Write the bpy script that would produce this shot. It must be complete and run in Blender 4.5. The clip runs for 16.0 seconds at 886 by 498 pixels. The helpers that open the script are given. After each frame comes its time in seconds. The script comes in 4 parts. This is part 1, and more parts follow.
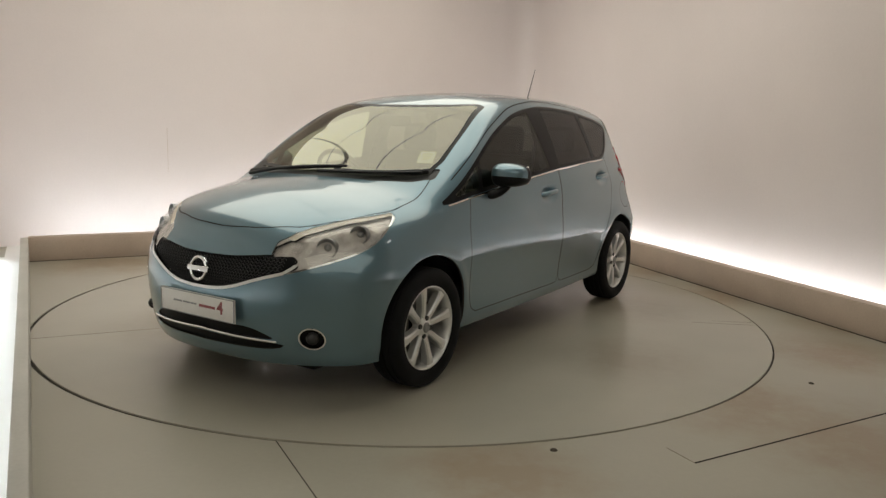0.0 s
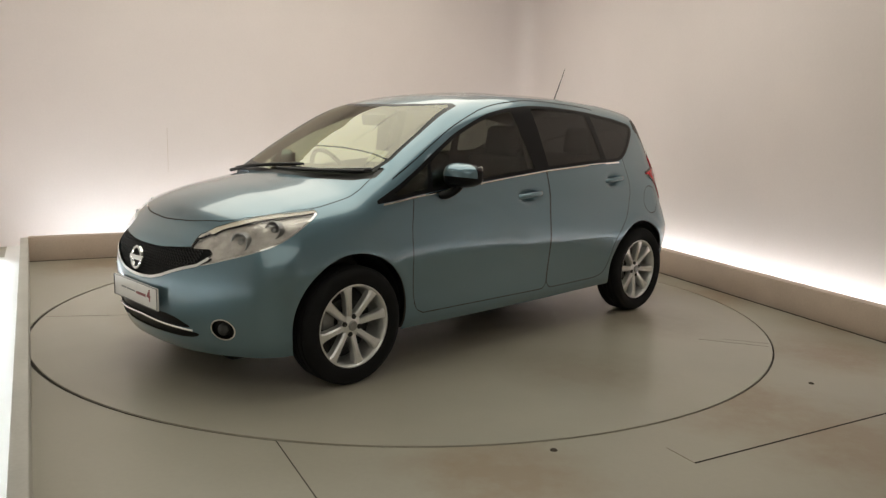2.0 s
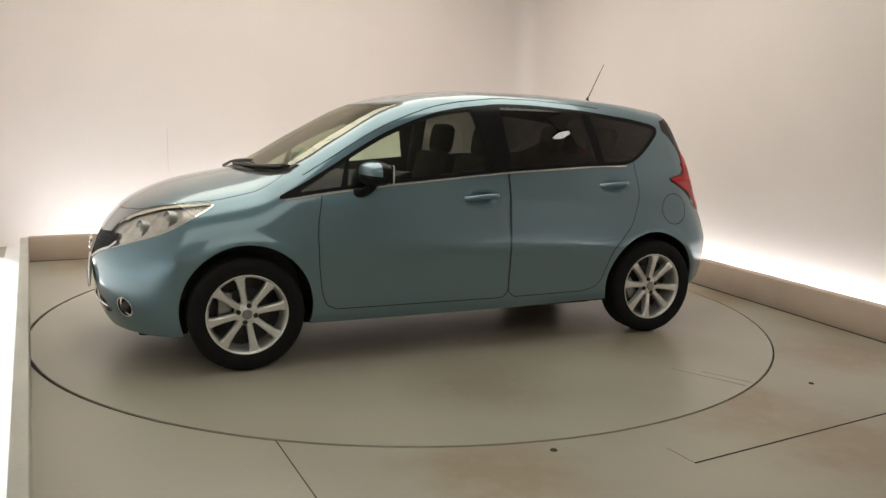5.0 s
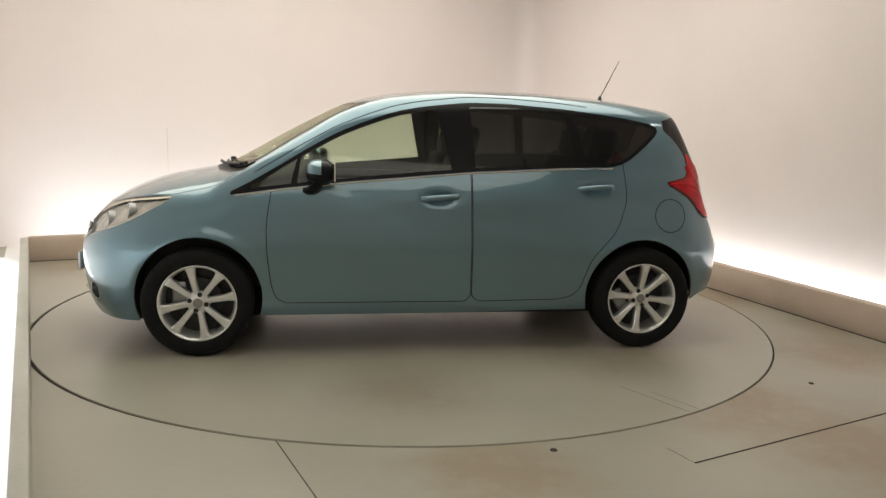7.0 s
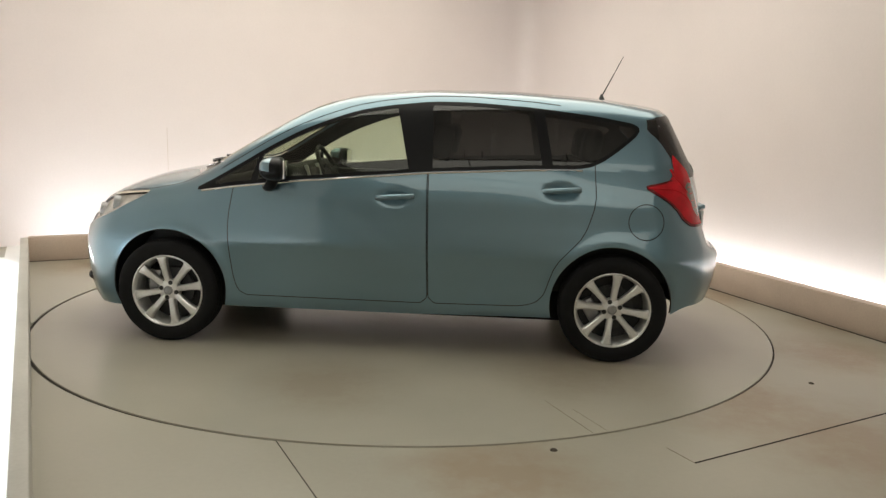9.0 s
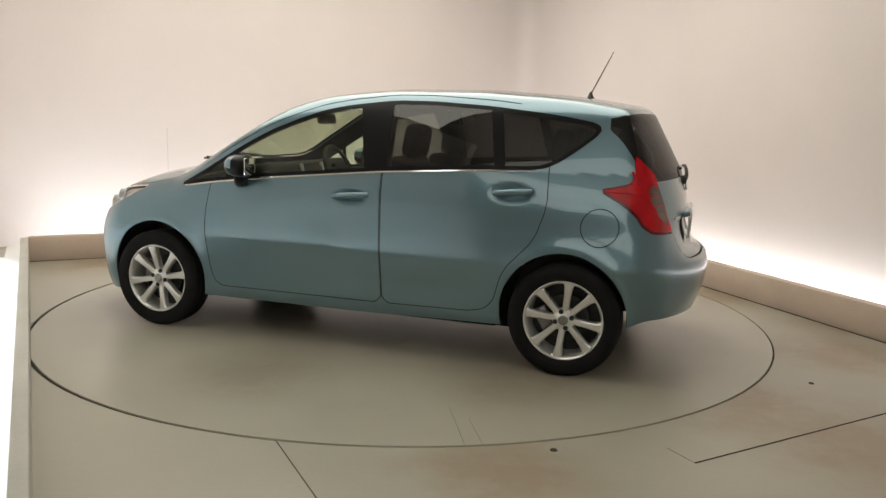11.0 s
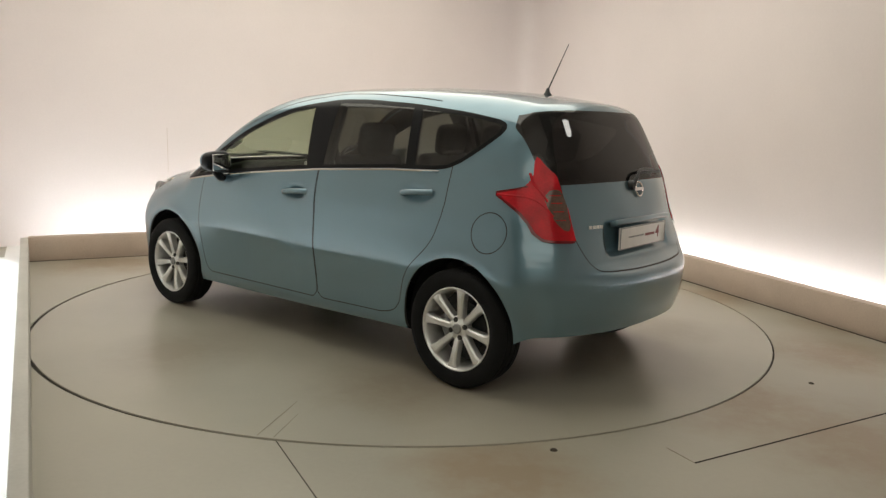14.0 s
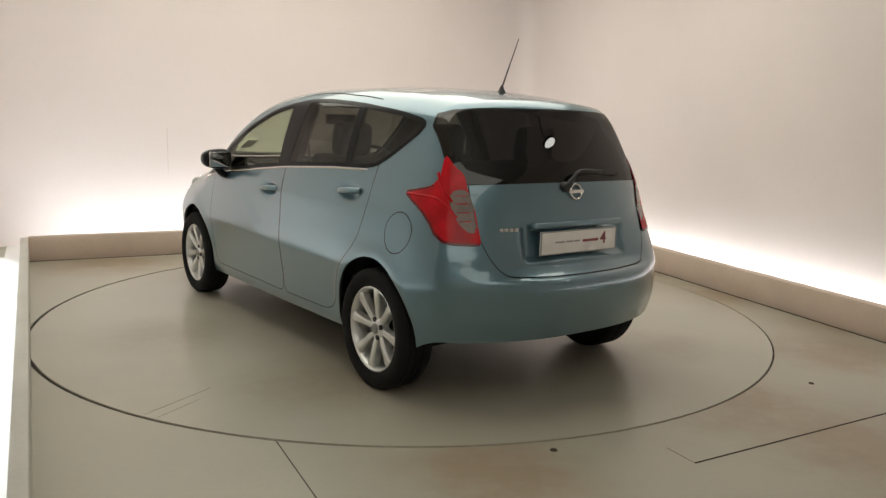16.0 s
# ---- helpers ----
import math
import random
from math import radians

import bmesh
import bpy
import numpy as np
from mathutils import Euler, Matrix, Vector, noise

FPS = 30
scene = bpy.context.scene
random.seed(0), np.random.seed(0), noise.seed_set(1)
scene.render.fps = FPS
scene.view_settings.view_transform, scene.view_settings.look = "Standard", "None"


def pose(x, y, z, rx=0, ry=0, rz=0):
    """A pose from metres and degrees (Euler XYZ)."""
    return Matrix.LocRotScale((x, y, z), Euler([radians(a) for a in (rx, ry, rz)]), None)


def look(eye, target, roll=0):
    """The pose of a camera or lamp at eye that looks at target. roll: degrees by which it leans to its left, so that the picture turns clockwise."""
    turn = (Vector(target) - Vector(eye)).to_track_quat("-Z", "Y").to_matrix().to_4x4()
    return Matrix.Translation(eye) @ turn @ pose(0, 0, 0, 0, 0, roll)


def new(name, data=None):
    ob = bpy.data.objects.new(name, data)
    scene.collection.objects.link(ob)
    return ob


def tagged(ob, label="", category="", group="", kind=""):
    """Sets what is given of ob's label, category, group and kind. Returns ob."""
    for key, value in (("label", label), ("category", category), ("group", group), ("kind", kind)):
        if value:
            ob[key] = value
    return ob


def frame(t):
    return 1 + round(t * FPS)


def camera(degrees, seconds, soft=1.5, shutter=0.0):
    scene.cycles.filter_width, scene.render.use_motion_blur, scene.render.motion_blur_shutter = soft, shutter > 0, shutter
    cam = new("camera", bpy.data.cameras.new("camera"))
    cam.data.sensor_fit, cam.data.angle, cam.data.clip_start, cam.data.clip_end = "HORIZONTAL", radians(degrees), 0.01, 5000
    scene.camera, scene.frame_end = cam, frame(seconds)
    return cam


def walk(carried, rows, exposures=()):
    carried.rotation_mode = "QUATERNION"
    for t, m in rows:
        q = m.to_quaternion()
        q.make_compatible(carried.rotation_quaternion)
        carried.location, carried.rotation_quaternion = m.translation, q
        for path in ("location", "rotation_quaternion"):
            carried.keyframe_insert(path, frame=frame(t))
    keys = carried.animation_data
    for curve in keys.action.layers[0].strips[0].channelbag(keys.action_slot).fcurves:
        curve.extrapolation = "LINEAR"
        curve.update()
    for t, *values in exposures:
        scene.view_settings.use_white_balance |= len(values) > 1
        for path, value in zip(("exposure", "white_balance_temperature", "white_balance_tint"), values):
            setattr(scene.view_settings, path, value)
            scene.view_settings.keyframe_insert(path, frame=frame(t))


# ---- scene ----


# ---------------------------------------------------------------- camera
cam = camera(59.13, 16.0, soft=1.4)
EYE = (0.0, 0.0, 1.331)
TILT = math.tan(radians(-9.216))
walk(cam, [(0.0, look(EYE, (0, 10, 1.331 + 10 * TILT), 1.473)),
           (16.0, look(EYE, (0, 10, 1.331 + 10 * TILT), 1.473))],
     exposures=[(0.0, -1.74), (2.0, -1.62), (4.0, -1.47), (7.0, -1.23), (9.0, -1.23), (12.0, -1.31), (16.0, -1.39)])

# ---------------------------------------------------------------- light
world = bpy.data.worlds.new("world")
scene.world = world
world.use_nodes = True
world.node_tree.nodes["Background"].inputs[0].default_value = (0.9, 0.85, 0.78, 1)
world.node_tree.nodes["Background"].inputs[1].default_value = 0.02
CEILING_GLOW = 6.4
FRONT_GLOW = 3.2
STRIP_GLOW = 50.0
SPOT_GLOW = 24.0


# ---------------------------------------------------------------- materials
def shader(name, base, rough=0.5, metal=0.0, coat=0.0, vary=0.0, scale=4.0, bump=0.0, grain=120.0, rough_vary=0.0):
    """A surface with variation at two sizes and a fine relief."""
    m = bpy.data.materials.new(name)
    m.use_nodes = True
    n, l = m.node_tree.nodes, m.node_tree.links
    b = n["Principled BSDF"]
    b.inputs["Base Color"].default_value = (*base, 1)
    b.inputs["Roughness"].default_value = rough
    b.inputs["Metallic"].default_value = metal
    b.inputs["Coat Weight"].default_value = coat
    b.inputs["Coat Roughness"].default_value = 0.04
    co = n.new("ShaderNodeTexCoord")
    if vary or rough_vary:
        big = n.new("ShaderNodeTexNoise")
        big.inputs["Scale"].default_value = scale
        big.inputs["Detail"].default_value = 6
        small = n.new("ShaderNodeTexNoise")
        small.inputs["Scale"].default_value = grain
        small.inputs["Detail"].default_value = 2
        l.new(co.outputs["Object"], big.inputs["Vector"])
        l.new(co.outputs["Object"], small.inputs["Vector"])
        mix = n.new("ShaderNodeMath")
        mix.operation = "MULTIPLY_ADD"
        l.new(small.outputs["Fac"], mix.inputs[0])
        mix.inputs[1].default_value = 0.35
        l.new(big.outputs["Fac"], mix.inputs[2])
        if vary:
            span = n.new("ShaderNodeMapRange")
            span.inputs["From Min"].default_value, span.inputs["From Max"].default_value = 0.4, 0.95
            span.inputs["To Min"].default_value, span.inputs["To Max"].default_value = 1 - vary, 1 + vary
            l.new(mix.outputs[0], span.inputs["Value"])
            tint = n.new("ShaderNodeVectorMath")
            tint.operation = "SCALE"
            tint.inputs[0].default_value = base
            l.new(span.outputs[0], tint.inputs["Scale"])
            l.new(tint.outputs[0], b.inputs["Base Color"])
        if rough_vary:
            rr = n.new("ShaderNodeMapRange")
            rr.inputs["From Min"].default_value, rr.inputs["From Max"].default_value = 0.4, 0.95
            rr.inputs["To Min"].default_value, rr.inputs["To Max"].default_value = rough - rough_vary, rough + rough_vary
            l.new(mix.outputs[0], rr.inputs["Value"])
            l.new(rr.outputs[0], b.inputs["Roughness"])
    if bump:
        fine = n.new("ShaderNodeTexNoise")
        fine.inputs["Scale"].default_value = grain
        fine.inputs["Detail"].default_value = 3
        l.new(co.outputs["Object"], fine.inputs["Vector"])
        bp = n.new("ShaderNodeBump")
        bp.inputs["Strength"].default_value = bump
        bp.inputs["Distance"].default_value = 0.002
        l.new(fine.outputs["Fac"], bp.inputs["Height"])
        l.new(bp.outputs[0], b.inputs["Normal"])
    return m


def glass(name, tint, rough=0.0, weight=0.75, sheen=(1, 1, 1)):
    """A thin pane: a tinted see-through layer under a mirror-like gloss."""
    m = bpy.data.materials.new(name)
    m.use_nodes = True
    n, l = m.node_tree.nodes, m.node_tree.links
    n.remove(n["Principled BSDF"])
    clear = n.new("ShaderNodeBsdfTransparent")
    clear.inputs[0].default_value = (*tint, 1)
    gloss = n.new("ShaderNodeBsdfGlossy")
    gloss.inputs["Roughness"].default_value = rough
    gloss.inputs["Color"].default_value = (*sheen, 1)
    face = n.new("ShaderNodeLayerWeight")
    face.inputs["Blend"].default_value = 0.5
    power = n.new("ShaderNodeMath")
    power.operation = "POWER"
    power.inputs[1].default_value = 4.0
    l.new(face.outputs["Facing"], power.inputs[0])
    gain = n.new("ShaderNodeMath")
    gain.operation = "MULTIPLY_ADD"
    gain.inputs[1].default_value = 0.34
    gain.inputs[2].default_value = weight
    gain.use_clamp = True
    l.new(power.outputs[0], gain.inputs[0])
    mix = n.new("ShaderNodeMixShader")
    l.new(gain.outputs[0], mix.inputs[0])
    l.new(clear.outputs[0], mix.inputs[1])
    l.new(gloss.outputs[0], mix.inputs[2])
    l.new(mix.outputs[0], n["Material Output"].inputs[0])
    return m


def glow(name, colour, strength):
    m = bpy.data.materials.new(name)
    m.use_nodes = True
    n, l = m.node_tree.nodes, m.node_tree.links
    n.remove(n["Principled BSDF"])
    e = n.new("ShaderNodeEmission")
    e.inputs[0].default_value = (*colour, 1)
    e.inputs[1].default_value = strength
    l.new(e.outputs[0], n["Material Output"].inputs[0])
    return m


PAINT = shader("blue_paint", (0.122, 0.212, 0.265), 0.30, 0.66, 1.0, 0.03, 900, 0.02, 2500)
PAINT.node_tree.nodes["Principled BSDF"].inputs["Coat IOR"].default_value = 1.68
BLACK = shader("black_plastic", (0.012, 0.012, 0.013), 0.45, 0, 0, 0.15, 30, 0.1, 400)
GLOSS_BLACK = shader("gloss_black", (0.008, 0.008, 0.009), 0.3, 0, 0.0, 0.1, 20)
GLOSS_BLACK.node_tree.nodes["Principled BSDF"].inputs["Specular IOR Level"].default_value = 0.12
RUBBER = shader("rubber", (0.006, 0.006, 0.0065), 0.85, 0, 0, 0.25, 14, 0.25, 260)
RUBBER.node_tree.nodes["Principled BSDF"].inputs["Specular IOR Level"].default_value = 0.25
ALLOY = shader("alloy", (0.70, 0.70, 0.685), 0.3, 0.62, 0.4, 0.06, 25, 0.03, 500)
STEEL = shader("steel", (0.30, 0.30, 0.30), 0.4, 0.9, 0, 0.15, 40, 0.1, 300)
DARK_METAL = shader("dark_metal", (0.05, 0.05, 0.05), 0.55, 0.5, 0, 0.2, 30)
CHROME = shader("chrome", (0.8, 0.8, 0.8), 0.08, 1.0, 0, 0.02, 40)
INSIDE = shader("trim_fabric", (0.022, 0.021, 0.021), 0.85, 0, 0, 0.2, 20, 0.3, 500)
RED = shader("red_lens", (0.48, 0.003, 0.010), 0.26, 0.0, 0.15, 0.35, 10)
RED.node_tree.nodes["Principled BSDF"].inputs["Specular IOR Level"].default_value = 0.25
DARK_RED = shader("dark_red_lens", (0.13, 0.002, 0.004), 0.18, 0.0, 0.3, 0.25, 16, 0.3, 60)
SMOKE = shader("smoked_lens", (0.11, 0.060, 0.045), 0.2, 0.0, 0.6, 0.2, 60)
REFLECTOR = shader("reflector", (0.62, 0.585, 0.56), 0.22, 0.40, 0, 0.30, 22, 1.0, 34)
REFLECTOR.node_tree.nodes["Bump"].inputs["Distance"].default_value = 0.004
GUIDE = shader("lamp_guide", (0.80, 0.74, 0.62), 0.25, 0.0, 0.6, 0.05, 30)
PLATE_WHITE = shader("plate_white", (0.80, 0.78, 0.75), 0.4, 0, 0.2, 0.04, 20)
PLATE_RED = shader("plate_red", (0.24, 0.045, 0.05), 0.4)
PAPER = shader("paper", (0.75, 0.73, 0.62), 0.6, 0, 0, 0.05, 60)
CLEAR = glass("clear_glass", (0.64, 0.70, 0.59), 0.0, 0.045)
SCREEN = glass("windscreen_glass", (0.60, 0.64, 0.52), 0.0, 0.17, (1.0, 0.97, 0.84))
TINTED = glass("privacy_glass", (0.135, 0.132, 0.125), 0.0, 0.05)
TAIL_GLASS = glass("tailgate_glass", (0.085, 0.082, 0.08), 0.0, 0.055)
LENS = glass("clear_lens", (0.95, 0.95, 0.94), 0.0, 0.05)
BOUNCE_WALL = shader("plain_wall_paint", (0.76, 0.735, 0.70), 0.85, 0, 0, 0.05, 1.2, 0.05, 60)
DIM_WING = shader("wing_paint", (0.56, 0.53, 0.50), 0.85, 0, 0, 0.05, 1.2, 0.05, 60)
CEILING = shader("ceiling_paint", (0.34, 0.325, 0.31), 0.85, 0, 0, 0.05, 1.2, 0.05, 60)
WALL = shader("wall_paint", (0.715, 0.636, 0.615), 0.9, 0, 0, 0.045, 0.8, 0.05, 60)
FLOOR = shader("floor_paint", (0.345, 0.322, 0.262), 0.36, 0, 0, 0.10, 1.1, 0.03, 40, 0.10)
DISC = shader("disc_paint", (0.345, 0.324, 0.265), 0.29, 0, 0, 0.09, 1.6)
LEDGE = shader("ledge_paint", (0.50, 0.40, 0.325), 0.7, 0, 0, 0.12, 2.5, 0.05, 80)
EDGE = shader("edge_paint", (0.47, 0.45, 0.41), 0.7, 0, 0, 0.10, 2.5, 0.05, 80)
WHITE = shader("white_paint", (0.80, 0.79, 0.77), 0.7, 0, 0, 0.03, 3.0)
SEAM = shader("seam_dirt", (0.018, 0.013, 0.009), 0.9, 0, 0, 0.3, 8)
SCUFF = shader("scuff", (0.24, 0.215, 0.165), 0.8, 0, 0, 0.35, 9)
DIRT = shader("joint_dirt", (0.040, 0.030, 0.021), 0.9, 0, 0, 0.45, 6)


def stain_floor(m, base, spots):
    """Brown scuffs of an uneven shape round a few places."""
    n, l = m.node_tree.nodes, m.node_tree.links
    b = n["Principled BSDF"]
    src = b.inputs["Base Color"].links[0].from_socket
    co = n.new("ShaderNodeTexCoord")
    cloud = n.new("ShaderNodeTexNoise")
    cloud.inputs["Scale"].default_value = 3.2
    cloud.inputs["Detail"].default_value = 7
    cloud.inputs["Roughness"].default_value = 0.68
    l.new(co.outputs["Object"], cloud.inputs["Vector"])
    total = None
    for x, y, r in spots:
        d = n.new("ShaderNodeVectorMath")
        d.operation = "DISTANCE"
        l.new(co.outputs["Object"], d.inputs[0])
        d.inputs[1].default_value = (x, y, 0)
        f = n.new("ShaderNodeMapRange")
        f.inputs["From Min"].default_value, f.inputs["From Max"].default_value = r, 0.0
        l.new(d.outputs["Value"], f.inputs["Value"])
        if total is None:
            total = f.outputs[0]
        else:
            a = n.new("ShaderNodeMath")
            a.operation = "MAXIMUM"
            l.new(total, a.inputs[0])
            l.new(f.outputs[0], a.inputs[1])
            total = a.outputs[0]
    mul = n.new("ShaderNodeMath")
    mul.operation = "MULTIPLY"
    l.new(total, mul.inputs[0])
    l.new(cloud.outputs["Fac"], mul.inputs[1])
    edge = n.new("ShaderNodeMapRange")
    edge.inputs["From Min"].default_value, edge.inputs["From Max"].default_value = 0.14, 0.42
    edge.inputs["To Max"].default_value = 0.85
    l.new(mul.outputs[0], edge.inputs["Value"])
    mix = n.new("ShaderNodeMix")
    mix.data_type = "RGBA"
    l.new(edge.outputs[0], mix.inputs[0])
    l.new(src, mix.inputs[6])
    mix.inputs[7].default_value = (*base, 1)
    l.new(mix.outputs[2], b.inputs["Base Color"])


stain_floor(FLOOR, (0.27, 0.205, 0.14), [(1.50, 3.65, 0.75), (0.25, 2.85, 0.65), (2.3, 6.2, 0.8), (1.9, 3.2, 0.9), (2.4, 4.6, 0.7), (-3.0, 6.9, 0.9), (1.95, 7.2, 0.55), (2.75, 5.3, 0.5), (3.2, 4.2, 0.6), (1.0, 9.0, 0.7)])
stain_floor(DISC, (0.26, 0.225, 0.17), [(1.3, -0.9, 0.8), (-1.1, 1.3, 0.8), (0.2, 1.7, 0.7), (-1.6, -0.8, 0.6)])
STRIP = glow("strip_light", (0.86, 0.95, 1.0), STRIP_GLOW)
PANEL = glow("light_panel", (1.0, 0.962, 0.825), CEILING_GLOW)
FRONT_FILL = glow("front_light_panel", (1.0, 0.962, 0.825), FRONT_GLOW)
SPOT = glow("round_lamp", (1.0, 0.97, 0.9), SPOT_GLOW)


# ---------------------------------------------------------------- mesh helpers
def link(name, me, parent=None, label=""):
    ob = new(name, me)
    ob.parent = parent
    if label:
        tagged(ob, label)
    return ob


def part(name, bm, material, parent=None, label="", smooth=True):
    me = bpy.data.meshes.new(name)
    bm.normal_update()
    bm.to_mesh(me)
    bm.free()
    me.materials.append(material)
    if smooth:
        me.shade_smooth()
        me.set_sharp_from_angle(angle=radians(38))
    return link(name, me, parent, label)


def solid(bm, size, m=Matrix(), bevel=0.0, seg=2):
    """A bevelled box of that size, centred on the pose m, into bm."""
    t = bmesh.new()
    bmesh.ops.create_cube(t, size=1.0, matrix=Matrix.Diagonal((*size, 1)))
    if bevel:
        bmesh.ops.bevel(t, geom=t.edges[:], offset=bevel, segments=seg, profile=0.5, affect="EDGES")
    merge(bm, t, m)
    return bm


def merge(bm, t, m=Matrix()):
    bmesh.ops.transform(t, matrix=m, verts=t.verts)
    me = bpy.data.meshes.new("tmp")
    t.to_mesh(me)
    t.free()
    bm.from_mesh(me)
    bpy.data.meshes.remove(me)


def lathe(profile, seg=48, axis="Y"):
    """Turn (radius, along) pairs about the axis."""
    bm = bmesh.new()
    rings = []
    for r, a in profile:
        ring = []
        for i in range(seg):
            w = 2 * math.pi * i / seg
            p = (r * math.cos(w), a, r * math.sin(w)) if axis == "Y" else (r * math.cos(w), r * math.sin(w), a)
            ring.append(bm.verts.new(p))
        rings.append(ring)
    for k in range(len(rings) - 1):
        for i in range(seg):
            j = (i + 1) % seg
            bm.faces.new((rings[k][i], rings[k][j], rings[k + 1][j], rings[k + 1][i]))
    bmesh.ops.remove_doubles(bm, verts=bm.verts, dist=1e-5)
    bmesh.ops.recalc_face_normals(bm, faces=bm.faces)
    return bm


def tube(points, radius, seg=8, taper=1.0, flat=1.0):
    """A round bar along points."""
    bm = bmesh.new()
    pts = [Vector(p) for p in points]
    rings = []
    for i, p in enumerate(pts):
        d = (pts[min(i + 1, len(pts) - 1)] - pts[max(i - 1, 0)]).normalized()
        u = d.cross(Vector((0, 0, 1)) if abs(d.z) < 0.9 else Vector((0, 1, 0))).normalized()
        v = u.cross(d)
        r = radius * (1 + (taper - 1) * i / (len(pts) - 1))
        rings.append([bm.verts.new(p + r * (math.cos(2 * math.pi * k / seg) * u + flat * math.sin(2 * math.pi * k / seg) * v))
                      for k in range(seg)])
    for a, b in zip(rings, rings[1:]):
        for k in range(seg):
            bm.faces.new((a[k], a[(k + 1) % seg], b[(k + 1) % seg], b[k]))
    bm.faces.new(rings[0])
    bm.faces.new(rings[-1][::-1])
    bmesh.ops.recalc_face_normals(bm, faces=bm.faces)
    return bm


def spline(keys, n=12):
    """A smooth line through keys."""
    P = [Vector(k) for k in keys]
    P = [2 * P[0] - P[1]] + P + [2 * P[-1] - P[-2]]
    out = []
    for i in range(1, len(P) - 2):
        for j in range(n):
            t = j / n
            a, b, c, d = P[i - 1:i + 3]
            out.append(0.5 * ((2 * b) + (c - a) * t + (2 * a - 5 * b + 4 * c - d) * t * t + (3 * b - a - 3 * c + d) * t ** 3))
    out.append(P[-2])
    return out


# ---------------------------------------------------------------- the booth
LEDGE_H = 0.22
BACK_DIR = Vector((0.884, 0.468, 0))
RIGHT_DIR = Vector((0.348, -0.938, 0))
LEFT_CORNER = Vector((-3.715, 6.90, 0))
BACK_CORNER = Vector((1.184, 9.43, 0))
RIGHT_END = BACK_CORNER + RIGHT_DIR * 9.2
LEFT_END = LEFT_CORNER + Vector((0.468, -0.884, 0)) * 5.75
CENTRE = Vector((-0.266, 5.480, 0))
DISC_C = Vector((-0.240, 5.505, 0))
DISC_R = 2.452


def slab(name, a, b, side, thick, z0, z1, material, bevel=0.0, parent=None):
    """An upright slab along a to b, its body on the side of the vector side."""
    d = (b - a)
    n = side - side.project(d)
    n.normalize()
    bm = bmesh.new()
    m = Matrix.Translation((a + b) / 2 + n * thick / 2 + Vector((0, 0, (z0 + z1) / 2))) @ Matrix.Rotation(math.atan2(d.y, d.x), 4, "Z")
    solid(bm, (d.length, thick, z1 - z0), m, bevel)
    return part(name, bm, material, parent)


